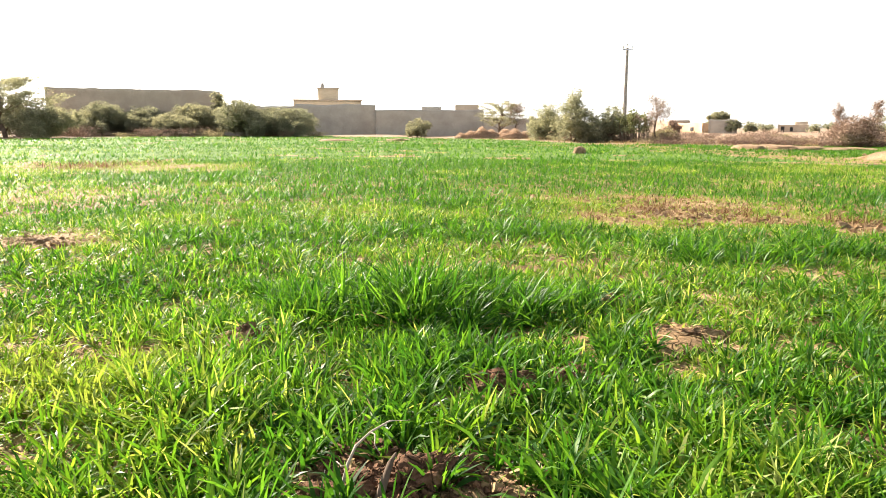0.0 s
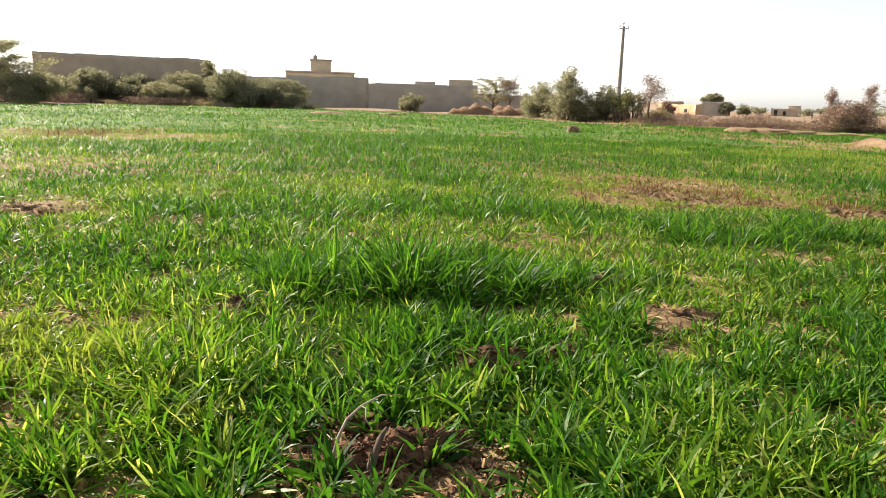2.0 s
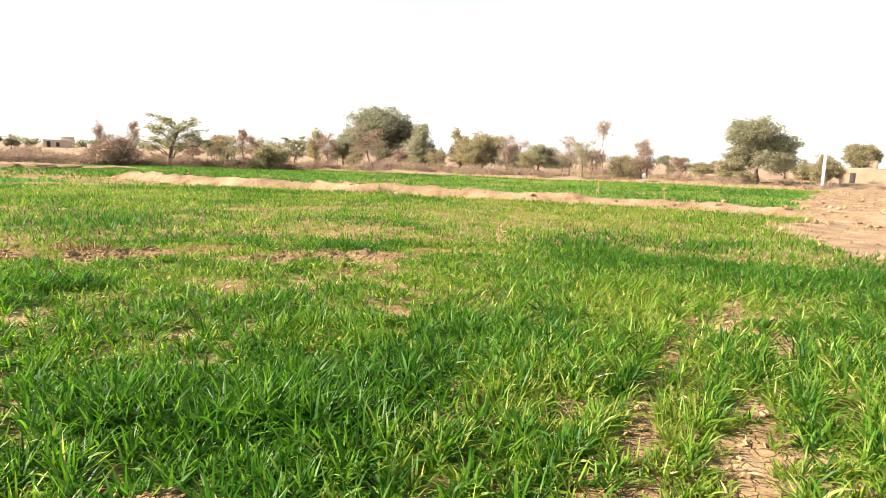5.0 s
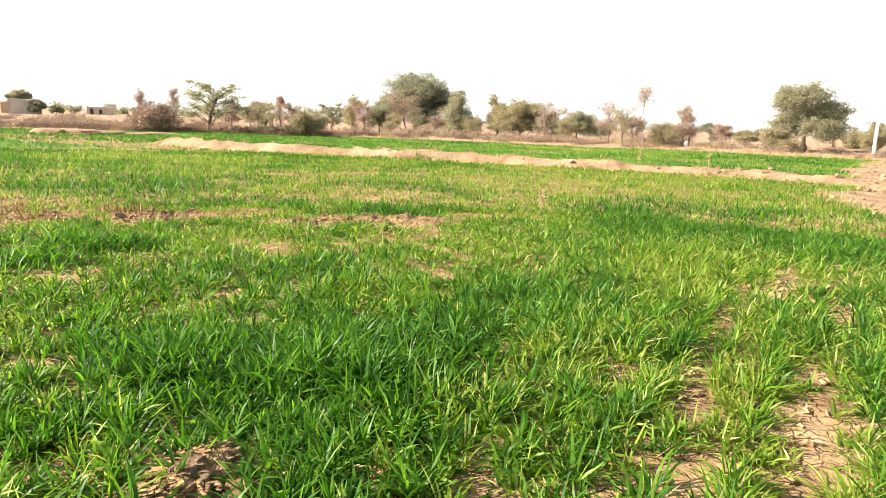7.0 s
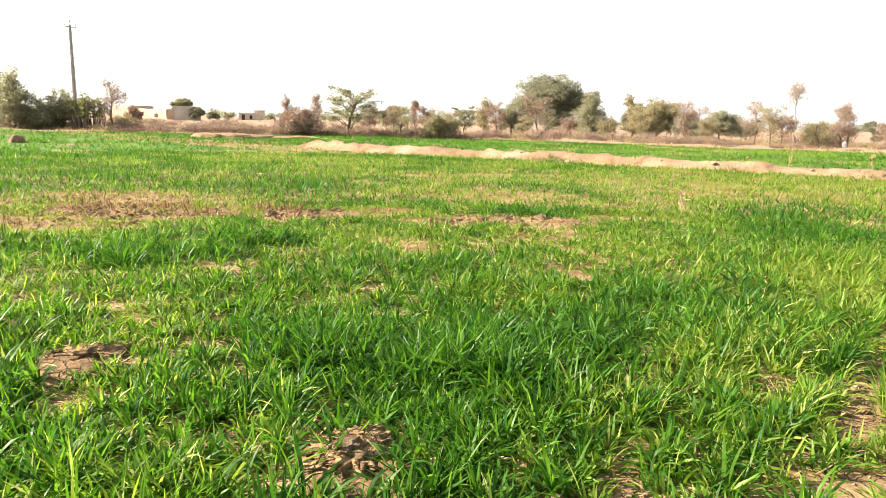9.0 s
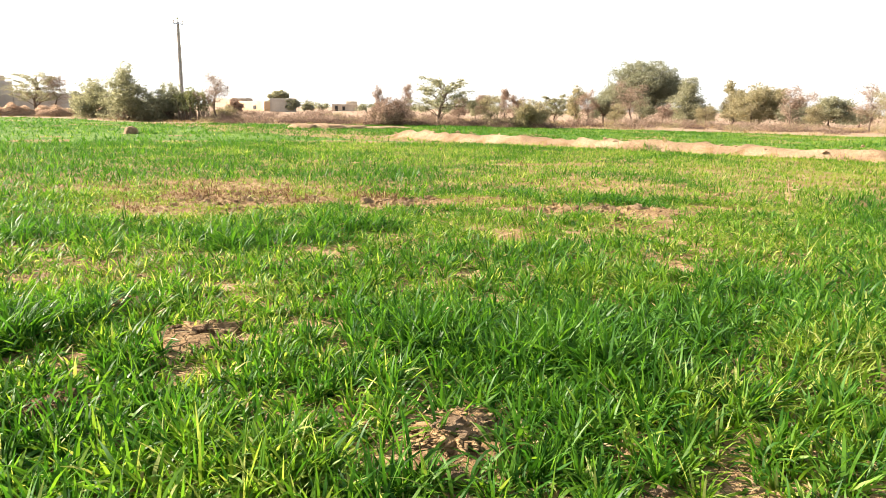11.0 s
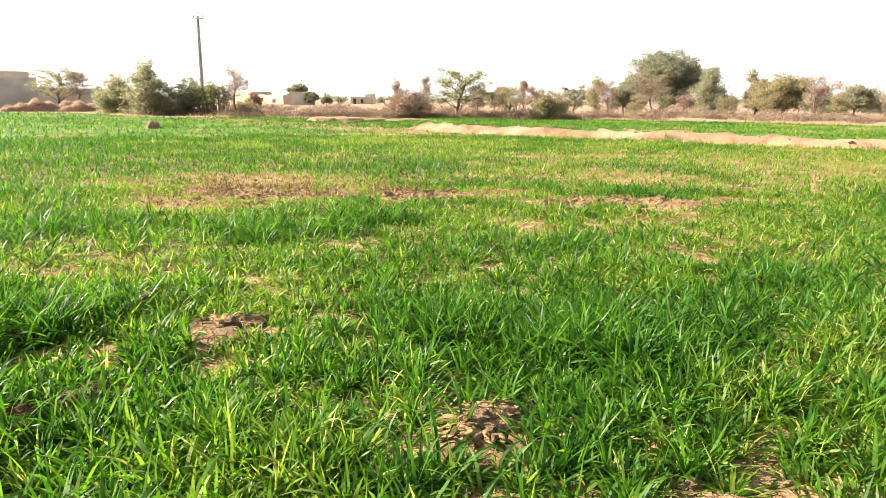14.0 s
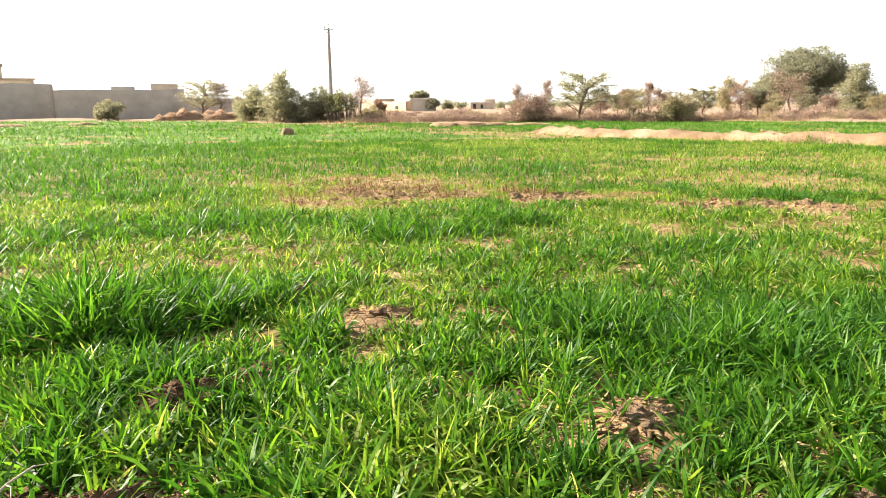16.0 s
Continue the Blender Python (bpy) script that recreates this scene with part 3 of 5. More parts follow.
def crown_lobes(kind, w, h, b, r):
    """Ellipsoids (centre, radii) that make up the crown's outline."""
    mid, half = (h + b) / 2, (h - b) / 2
    if kind == "umbrella":
        lobes = [((0, 0, h - half * 0.62), (w * 0.42, w * 0.42, half * 0.6)), ((0, 0, b + half * 0.7), (w * 0.3, w * 0.3, half * 0.5))]
        for k in range(9):
            a = k * 0.7 + r.uniform(0, 0.5)
            lobes.append(((w * 0.32 * math.cos(a), w * 0.32 * math.sin(a), b + half * r.uniform(0.35, 1.3)), (w * 0.2, w * 0.2, half * 0.4)))
        return lobes
    if kind == "cone":
        return [((w * 0.12 * r.normal() * (1 - s), w * 0.12 * r.normal() * (1 - s), b + (h - b) * s), (w * (0.48 - 0.38 * s),) * 2 + ((h - b) * 0.17,)) for s in np.linspace(0.12, 0.9, 7)]
    if kind == "column":
        return [((w * 0.16 * r.normal(), w * 0.16 * r.normal(), b + (h - b) * s), (w * 0.32 * r.uniform(0.7, 1.1),) * 2 + ((h - b) * 0.15,)) for s in np.linspace(0.2, 0.9, 7)]
    if kind == "bush":
        lobes = []
        for k in range(10):
            a, q, big = k * 2.4, w * 0.42 * math.sqrt((k + 0.5) / 10), r.uniform(0.7, 1.15)
            lobes.append(((q * math.cos(a), q * math.sin(a), h * r.uniform(0.22, 0.62)), (w * 0.2 * big, w * 0.2 * big, h * 0.3 * big)))
        return lobes + [((w * 0.06, 0, h * 0.66), (w * 0.28, w * 0.28, h * 0.32))]
    lobes = [((0, 0, mid + half * 0.2), (w * 0.34, w * 0.34, half * 0.78))]
    for k in range(13):
        a, z = k * 2.4, r.uniform(-0.55, 0.6)
        lobes.append(((w * 0.32 * math.cos(a) * math.sqrt(1 - z * z * 0.8), w * 0.32 * math.sin(a) * math.sqrt(1 - z * z * 0.8), mid + z * half), (w * 0.19, w * 0.19, half * 0.34)))
    return lobes


def tree(name, label, az, dist, h, w, b, kind, leaf_mat, bark_mat, seed):
    """A tree or shrub of height h and crown width w, whose crown begins at height b."""
    r = np.random.default_rng(seed)
    x, y = spot(az, dist)
    root = new(name)
    root.matrix_world = place(x, y, r.uniform(0, 360))
    tagged(root, label, "shrub" if kind in ("bush", "cactus") or "shrub" in name else "tree", "trees and shrubs round the fields")
    wood, crown = Shape(), Shape()
    thick = 0.035 * h + 0.02 * w
    if kind == "bare" or kind == "tuft":
        top = np.array((0.1 * w * r.normal(), 0.1 * w * r.normal(), h * 0.9))
        limb(wood, (0, 0, -0.2), top, thick * (0.32 if kind == "tuft" else 0.5), thick * 0.1, r, 0.1, 6, 6)
        low = 0.66 if kind == "tuft" else 0.3
        spread = 0.5 * w
        for k in range(20 if kind == "bare" else 20):
            s = r.uniform(low, 0.95)
            a, reach = r.uniform(0, 2 * math.pi), spread * r.uniform(0.4, 1.0) * (1.15 - 0.4 * s)
            start = top * s
            end = start + np.array((reach * math.cos(a), reach * math.sin(a), h * r.uniform(0.05, 0.22)))
            end[2] = min(end[2], h)
            limb(wood, start, end, thick * 0.14, 0.008, r, 0.3, 3, 3)
            for _ in range(4):
                p = start + (end - start) * r.uniform(0.3, 1)
                limb(wood, p, p + r.normal(size=3) * (0.16 * w, 0.16 * w, 0.07 * h) + (0, 0, 0.04 * h), 0.012, 0.005, r, 0.3, 2, 3)
            crown.leaves(end + r.normal(size=(120 if kind == "bare" else 90, 3)) * (0.1 * w, 0.1 * w, 0.055 * h), 0.08, r, 0.0, 0.24)
        if kind == "bare":
            crown.leaves(np.stack([r.normal(0, 0.22 * w, 500), r.normal(0, 0.22 * w, 500), np.abs(r.normal(0.2, 0.2, 500)) * h], -1), 0.13, r, 0.0, 0.13)
    elif kind == "acacia":
        top = np.array((-0.1 * w, 0.05 * w, h * 0.75))
        limb(wood, (0, 0, -0.2), top, thick * 0.5, thick * 0.2, r, 0.15, 5, 6)
        for k in range(22):
            s = 0.1 + 0.9 * (k + r.random()) / 22
            a, reach = k * 2.4, w * (0.55 - 0.2 * s) * r.uniform(0.65, 1.05)
            start = top * s * 0.9
            rise = (0.28 - 0.1 * s) * reach + (h - b) * 0.12
            end = np.array((start[0] + reach * math.cos(a), start[1] + reach * math.sin(a), min(h, max(start[2], b) + rise)))
            limb(wood, start, end, thick * 0.18, 0.012, r, 0.14, 4, 4)
            for _ in range(8 if w < 6 else 16):
                p = start + (end - start) * r.uniform(0.4, 1.0) + (0, 0, 0.05 * reach)
                q = p + np.array((math.cos(a), math.sin(a), 0.2)) * 0.12 * w * r.random() + r.normal(size=3) * (0.07 * w, 0.07 * w, 0.012 * h)
                limb(wood, p, q, 0.012, 0.005, r, 0.1, 2, 3)
                f = r.random((34 if w < 6 else 60, 1))
                crown.leaves(p + (q - p) * f + r.normal(size=(len(f), 3)) * (0.036 * w, 0.036 * w, 0.016 * h), 0.085 if w < 6 else 0.11, r, 0.7)
    elif kind == "cactus":
        for k in range(60):
            a, q = r.uniform(0, 2 * math.pi), w * 0.45 * math.sqrt(r.uniform(0, 1))
            foot = np.array((q * math.cos(a), q * math.sin(a), -0.05))
            tip = foot * (1.15, 1.15, 0) + (0.1 * r.normal(), 0.1 * r.normal(), h * r.uniform(0.45, 1.0) * (1.15 - 0.5 * q / w))
            limb(wood, foot, tip, 0.04, 0.02, r, 0.1, 3, 5)
            crown.leaves(tip + r.normal(size=(26, 3)) * (0.14, 0.14, 0.16), 0.14, r)
    else:
        lobes = crown_lobes(kind, w, h, b, r)
        fork = np.array((0.04 * w * r.normal(), 0.04 * w * r.normal(), max(b, 0.22 * h) + 0.08 * h))
        if kind == "bush":
            fork = np.array((0.0, 0.0, 0.12 * h))
        limb(wood, (0, 0, -0.2), fork, thick * 0.62, thick * 0.42, r, 0.08, 4, 7)
        if kind == "cone":
            limb(wood, fork, (0.05 * w, 0, h * 0.85), thick * 0.42, 0.02, r, 0.06, 5, 6)
        for (lx, ly, lz), (rx, ry, rz) in lobes:
            centre = np.array((lx, ly, lz))
            limb(wood, fork, centre, thick * 0.3, thick * 0.08, r, 0.14, 4, 5)
            inner = r.normal(size=(int(200 * rx * rz) + 40, 3))
            inner *= (r.uniform(0, 0.8, len(inner)) / np.linalg.norm(inner, axis=1))[:, None]
            crown.leaves(centre + inner * (rx, ry, rz), 0.11 + 0.03 * rx, r, 0.2)
            for _ in range(max(10, int((26 if kind in ("umbrella", "round") else 18) * rx * rz / 0.5))):
                d = r.normal(size=3)
                d /= np.linalg.norm(d)
                clump = centre + d * (rx, ry, rz) * r.uniform(0.55, 1.08)
                clump[2] = max(clump[2], 0.06)
                if r.random() < 0.25:
                    limb(wood, centre, clump, thick * 0.07, 0.008, r, 0.2, 2, 3)
                size = 0.05 + 0.00055 * dist
                crown.leaves(clump + np.clip(r.normal(size=(42, 3)), -1.5, 1.5) * (0.23, 0.23, 0.15) * (0.45 + 0.18 * w ** 0.5), size, r, 0.3)
    part("trunk", wood, bark_mat, root)
    if crown.n:
        part("crown", crown, leaf_mat, root)
    return root


# ---- buildings and walls beyond the field ----


def house(name, label, az0, az1, dist, h, mat, depth=6.0, parapet=None, upper=None, tank=False, base=-0.3, opening=None, category="house", far_end=0.0):
    """A flat-roofed house that faces the field between two azimuths."""
    x0, y0 = spot(az0, dist + far_end)
    x1, y1 = spot(az1, dist)
    length = math.hypot(x1 - x0, y1 - y0)
    root = new(name)
    root.matrix_world = pose(x0, y0, 0, 0, 0, math.degrees(math.atan2(y1 - y0, x1 - x0)))
    tagged(root, label, category, "buildings beyond the field")
    r = np.random.default_rng(int(az0 * 10) % 997)
    for nm, ln, m in (("front_wall", length, pose(0, 0, base)), ("rear_wall", length, pose(0, depth, base)),
                      ("side_wall", depth, pose(0.2, 0, base, 0, 0, 90)), ("side_wall", depth, pose(length - 0.2, 0, base, 0, 0, 90))):
        s = Shape()
        s.ragged_wall(ln, h - base, 0.4, r, 0.05 if parapet else 0.09)
        part(nm, s, mat, root).matrix_local = m
    s = Shape()
    s.box(0.1, length - 0.1, 0.1, depth - 0.1, h - 0.55, h - 0.35)
    part("roof", s, mat, root)
    if parapet:
        s = Shape()
        s.box(-0.15, length + 0.15, -0.35, 0.25, h - 0.04, h + 0.14)
        part("coping", s, parapet, root, "weathered brown roof edging")
    if upper:
        u0, u1, top = upper
        s = Shape()
        s.box(length * u0, length * u1, 0.6, depth * 0.7, h - 0.4, top, 0.06)
        room = part("upper_room", s, mat, root)
        if parapet:
            s = Shape()
            s.box(length * u0 - 0.12, length * u1 + 0.12, 0.48, depth * 0.7 + 0.1, top, top + 0.14)
            part("coping", s, parapet, room)
        if tank:
            s = Shape()
            c = length * (u0 + (u1 - u0) * 0.22)
            s.tube([(c, 1.6, top + 0.1), (c, 1.6, top + 0.6), (c, 1.6, top + 0.68)], (0.3, 0.3, 0.16), 12)
            s.tube([(c, 1.6, top + 0.66), (c, 1.6, top + 0.82)], (0.14, 0.14), 10)
            part("water_tank", s, M_MUD, room, "small round water tank")
    if opening:
        for o0, o1, z0, z1 in opening:
            # the wall has no hole: a dark slab stands in for doorway shade
            s = Shape()
            s.box(length * o0, length * o1, -0.26, -0.203, z0, z1, 0.01)
            part("doorway", s, M_DOOR_SHADE, root, "dark slab for the shade inside a doorway")
    return root


house("mud_building", "long grey-brown mud building with a worn flat top", -29.4, -17.6, 100, 5.85, M_MUD_WARM, 8.0, category="building")
house("cream_house", "cream plastered house with a small upper room", -12.1, -6.8, 104, 4.9, M_PLASTER, 7.0, M_MUD_WARM, (0.36, 0.66, 6.6), True)
house("brick_house", "small pale orange brick house with a worn roof edge", 17.2, 20.0, 160, 2.2, M_BRICK, 5.0, opening=[(0.72, 0.8, 0.5, 1.3)], far_end=12.0)
house("grey_house", "low grey mud house beside dark trees", 20.4, 22.4, 150, 2.75, M_MUD, 7.0)
house("distant_house", "pale distant house with a dark doorway", 25.2, 27.2, 210, 2.1, M_MUD_WARM, 6.0, upper=(0.55, 0.98, 2.9), opening=[(0.1, 0.22, 0.0, 1.6), (0.4, 0.5, 0.3, 1.4)])
house("pink_house", "distant pinkish mud house", 16.2, 17.6, 175, 2.9, M_MUD_WARM, 6.0, far_end=5.0)
house("mud_ruin", "roofless sandy mud ruin beyond the lane", 84.4, 87.5, 78, 1.5, M_RUIN, 4.0, upper=(0.55, 0.72, 2.35), opening=[(0.2, 0.3, 0.1, 1.1)], category="ruin")
house("low_mud_shed", "low sandy mud shed beside the large tree", 80.8, 82.8, 86, 0.95, M_RUIN, 4.0, category="shed")


def boundary_wall():
    """The long grey wall, in three runs of different height, with two raised blocks."""
    root = tagged(new("boundary_wall"), "long weathered grey mud compound wall", "wall", "buildings beyond the field")
    r = np.random.default_rng(5)
    runs = [(-17.5, -12.0, 97, 3.9), (-12.0, -5.7, 96, 4.1), (-5.7, 3.0, 93, 3.45), (3.0, 8.2, 91, 2.35)]
    for a0, a1, d, h in runs:
        x0, y0 = spot(a0, d)
        x1, y1 = spot(a1, d)
        s = Shape()
        s.ragged_wall(math.hypot(x1 - x0, y1 - y0), h + 0.3, 0.45, r, 0.06)
        part("wall_run", s, M_MUD, root).matrix_local = pose(x0, y0, -0.3, 0, 0, math.degrees(math.atan2(y1 - y0, x1 - x0)))
    for a0, a1, d, h, mat in ((-2.0, -0.4, 93.6, 3.8, M_MUD), (0.7, 2.6, 94.2, 4.15, M_MUD_WARM)):
        x0, y0 = spot(a0, d)
        x1, y1 = spot(a1, d)
        s = Shape()
        s.box(0, math.hypot(x1 - x0, y1 - y0), 0, 2.5, -0.3, h, 0.05)
        part("raised_block", s, mat, root).matrix_local = pose(x0, y0, 0, 0, 0, math.degrees(math.atan2(y1 - y0, x1 - x0)))
    return root


boundary_wall()


def electric_pole(x, y, h):
    """A tapered concrete pole with a steel arm and insulators on top."""
    root = new("electric_pole")
    root.matrix_world = place(x, y, 12)
    tagged(root, "tall tapered grey concrete electric pole with insulators", "utility pole")
    s = Shape()
    wide0, wide1 = 0.2, 0.11
    for z0, z1 in ((-0.5, h),):
        verts = []
        for z, wd in ((z0, wide0), (z1, wide1)):
            for px, py in ((-1, -0.7), (-0.45, -0.7), (-0.35, -0.3), (0.35, -0.3), (0.45, -0.7), (1, -0.7), (1, 0.7), (0.45, 0.7), (0.35, 0.3), (-0.35, 0.3), (-0.45, 0.7), (-1, 0.7)):
                verts.append((px * wd, py * wd, z))
        quads = [(i, (i + 1) % 12, 12 + (i + 1) % 12, 12 + i) for i in range(12)] + [(12, 13, 22, 23), (13, 14, 21, 22), (14, 15, 20, 21), (15, 16, 19, 20), (16, 17, 18, 19)]
        s.add(verts, quads)
    part("shaft", s, M_CONCRETE, root, smooth=False)
    s = Shape()
    s.box(-0.45, 0.45, -0.14, -0.08, h - 0.22, h - 0.14, 0.01)
    arm = part("cross_arm", s, M_STEEL, root, "galvanised steel cross arm")
    for px, pz in ((-0.4, h - 0.14), (0.4, h - 0.14)):
        s = Shape()
        s.tube([(px, -0.11, pz), (px, -0.11, pz + 0.1), (px, -0.11, pz + 0.14), (px, -0.11, pz + 0.2), (px, -0.11, pz + 0.26)], (0.02, 0.07, 0.04, 0.075, 0.03), 10)
        part("insulator", s, M_PORCELAIN, arm, "white porcelain insulator")
    s = Shape()
    s.tube([(0, 0, h - 0.02), (0, 0, h + 0.18), (0, 0, h + 0.22), (0, 0, h + 0.3), (0, 0, h + 0.36)], (0.02, 0.03, 0.08, 0.08, 0.03), 10)
    part("insulator", s, M_PORCELAIN, root, "white porcelain insulator")


electric_pole(15.62, 61.36, 7.9)


def white_post(az, dist, h):
    root = new("white_post")
    x, y = spot(az, dist)
    root.matrix_world = place(x, y, 0) @ pose(0, 0, 0, 0, 5, 0)
    tagged(root, "leaning whitewashed concrete post beside the lane", "post")
    s = Shape()
    s.box(-0.12, 0.12, -0.1, 0.1, -0.3, h, 0.03)
    part("shaft", s, M_WHITE, root)
    s = Shape()
    s.box(-0.2, 0.2, -0.18, 0.18, -0.3, 0.12, 0.04)
    part("footing", s, M_WHITE, root)


white_post(83.4, 62, 3.3)


def straw_heap(az, dist, w, h, seed):
    """A mound of cut brush and straw."""
    r = np.random.default_rng(seed)
    root = new("brush_heap")
    x, y = spot(az, dist)
    root.matrix_world = place(x, y, -az)
    tagged(root, "heap of dry pinkish brown brushwood and straw", "heap", "brush heaps before the wall")
    s = Shape()
    rings, sides = 9, 26
    verts, quads = [], []
    for i in range(rings):
        f = i / (rings - 1)
        for j in range(sides):
            a = 2 * math.pi * j / sides
            k = 1 + 0.05 * r.normal()
            verts.append((w / 2 * f * k * math.cos(a), 0.9 * f * k * math.sin(a), h * max(0, 1 - f ** 4.5) * (0.74 + 0.16 * math.sin(1.05 * w * f * math.cos(a) + seed) + 0.12 * math.sin(2.7 * w * f * math.cos(a) + 2 * seed) + 0.04 * r.normal()) - 0.1 * f))
    quads = [(i * sides + j, i * sides + (j + 1) % sides, (i + 1) * sides + (j + 1) % sides, (i + 1) * sides + j) for i in range(rings - 1) for j in range(sides)]
    s.add(verts, [q[::-1] for q in quads])
    part("mound", s, M_WASTE, root)
    s = Shape()
    n = 9000
    a, f = r.uniform(0, 2 * math.pi, n), np.sqrt(r.uniform(0, 1, n))
    p = np.stack([w / 2 * f * np.cos(a), 0.95 * f * np.sin(a), h * (1 - f ** 4.5) * (0.74 + 0.16 * np.sin(1.05 * w * f * np.cos(a) + seed) + 0.12 * np.sin(2.7 * w * f * np.cos(a) + 2 * seed)) * r.uniform(0.75, 1.2, n) + 0.04], -1)
    s.leaves(p, 0.11, r, 0.5, 0.16)
    part("brushwood", s, M_HEAP, root)


straw_heap(3.4, 74, 7.4, 1.05, 3)
straw_heap(6.4, 73, 7.0, 0.95, 4)
straw_heap(8.9, 66, 3.2, 0.9, 6)

# ---- trees and shrubs ----
tree("thorn_tree", "wide open thorn tree with thin grey-green leaves", -32.0, 84, 7.6, 10.5, 2.2, "acacia", M_TREE_GREEN, M_BARK, 11)
tree("thorn_tree", "bushy thorn tree with grey-green leaves", -35.2, 84, 6.1, 5.6, 1.2, "round", M_TREE_GREEN, M_BARK, 12)
tree("shrub", "leafy grey-green shrub before a mud wall", -29.6, 80, 3.4, 7.0, 0.7, "bush", M_TREE_GREEN, M_BARK, 13)
tree("small_tree", "small dark tree before a mud building", -26.0, 95, 4.2, 7.0, 1.1, "bush", M_TREE_DARK, M_BARK, 14)
tree("small_tree", "small dark tree before a mud building", -23.1, 95, 3.6, 7.6, 1.2, "bush", M_TREE_DARK, M_BARK, 15)
tree("small_tree", "small dark tree before a mud building", -19.7, 95, 4.2, 7.6, 1.2, "bush", M_TREE_GREEN, M_BARK, 16)
tree("shrub", "leafy grey-green shrub beside a mud building", -17.9, 97, 5.9, 2.5, 1.7, "bush", M_TREE_GREEN, M_BARK, 17)
tree("shrub", "wide dark green shrub at the field edge", -15.7, 88, 4.5, 7.6, 0.7, "bush", M_TREE_DARK, M_BARK, 18)
tree("shrub", "wide dark green shrub at the field edge", -12.9, 88, 3.7, 7.6, 0.6, "bush", M_TREE_DARK, M_BARK, 19)
tree("shrub", "low green shrub before a grey mud wall", -2.4, 84, 2.2, 3.1, 0.5, "bush", M_TREE_GREEN, M_BARK, 20)
tree("tree", "spreading green thorn tree behind a straw heap", 4.3, 80, 4.6, 5.6, 0.8, "acacia", M_TREE_GREEN, M_BARK, 21)
tree("tree", "small tree with reddish withered crown", 5.5, 80, 4.2, 2.6, 1.6, "bare", M_TREE_DRY, M_BARK, 22)
tree("tree", "round grey-green tree at the field edge", 7.9, 64, 3.3, 3.9, 0.3, "bush", M_TREE_GREEN, M_BARK, 23)
tree("tree", "pointed bushy green tree at the field edge", 10.1, 60, 4.0, 5.4, 0.05, "cone", M_TREE_GREEN, M_BARK, 24)
tree("tree", "dense round dark tree beside the pole", 12.9, 59, 3.1, 3.3, 0.2, "bush", M_TREE_DARK, M_BARK, 25)
tree("cactus_shrub", "pale spiky cactus shrub under the pole", 14.7, 58, 2.2, 2.4, 0.3, "cactus", M_TREE_PALE, M_BARK, 26)
tree("bare_tree", "half-bare tree with reddish brown twigs", 16.2, 57, 3.6, 2.6, 0.4, "bare", M_TREE_DRY, M_BARK, 27)
tree("shrub", "dry brown shrub beyond the field", 17.7, 90, 2.3, 1.9, 0.1, "bush", M_TREE_DRY, M_BARK, 28)
tree("distant_tree", "flat-topped tree above a mud house", 21.1, 170, 4.8, 4.9, 1.9, "umbrella", M_TREE_GREEN, M_BARK, 29)
tree("distant_tree", "round dark tree beside a mud house", 22.1, 150, 2.8, 3.2, 0.3, "round", M_TREE_DARK, M_BARK, 30)
tree("distant_tree", "low dark tree beside a mud house", 23.3, 140, 1.8, 2.4, 0.5, "round", M_TREE_DARK, M_BARK, 31)
tree("dry_shrub", "tall dry brown shrub heap", 29.8, 52, 2.1, 3.0, 0.1, "bush", M_TREE_DRY, M_BARK, 32)
tree("bare_tree", "thin bare tree with a small twiggy crown", 31.1, 75, 3.7, 1.3, 1.4, "bare", M_TREE_DRY, M_BARK, 33)
tree("bare_tree", "thin bare tree with a small twiggy crown", 29.1, 75, 3.4, 1.3, 1.3, "bare", M_TREE_DRY, M_BARK, 34)
tree("acacia_tree", "open acacia tree with tiered feathery branches", 33.8, 54, 4.2, 4.8, 0.4, "acacia", M_TREE_GREEN, M_BARK, 35)
tree("small_tree", "small round green tree", 36.7, 70, 2.08, 1.61, 0.24, "round", M_TREE_GREEN, M_BARK, 36)
tree("shrubby_tree", "scrubby half-dry tree with brown twigs", 38.1, 52, 2.4, 1.8, 0.4, "bare", M_TREE_OLIVE, M_BARK, 37)
tree("bare_tree", "slim bare tree among dry scrub", 39.0, 70, 3.1, 1.0, 0.3, "bare", M_TREE_DRY, M_BARK, 38)
tree("shrub", "pale olive thorn shrub", 41.0, 52, 2.08, 2.76, 0.24, "bush", M_TREE_OLIVE, M_BARK, 39)
tree("acacia_tree", "low acacia with open flat branches", 43.1, 75, 3.3, 3.2, 0.6, "acacia", M_TREE_GREEN, M_BARK, 40)
tree("slim_tree", "slim half-dry tree among dry scrub", 44.7, 66, 3.22, 1.95, 0.12, "column", M_TREE_OLIVE, M_BARK, 41)
tree("tree", "round dark green tree on a short trunk", 46.8, 72, 2.91, 2.99, 0.24, "round", M_TREE_DARK, M_BARK, 42)
tree("large_tree", "large spreading dark green acacia tree", 49.6, 78, 6.35, 8.6, 0.7, "umbrella", M_TREE_DARK, M_BARK, 43)
tree("bare_tree", "leafless pinkish grey twiggy tree", 48.9, 66, 3.7, 2.9, 0.1, "bare", M_TREE_DRY, M_BARK, 44)
tree("tree", "pale-trunked tree with thin green crown", 53.1, 70, 4.2, 5.0, 0.2, "cone", M_TREE_GREEN, M_BARK_PALE, 45)
tree("tree", "upright olive green tree", 56.3, 70, 3.85, 2.76, 0.06, "column", M_TREE_OLIVE, M_BARK, 46)
tree("tree", "broad olive tree with yellowish leaves", 58.0, 66, 3.6, 5.0, 0.1, "round", M_TREE_OLIVE, M_BARK, 47)
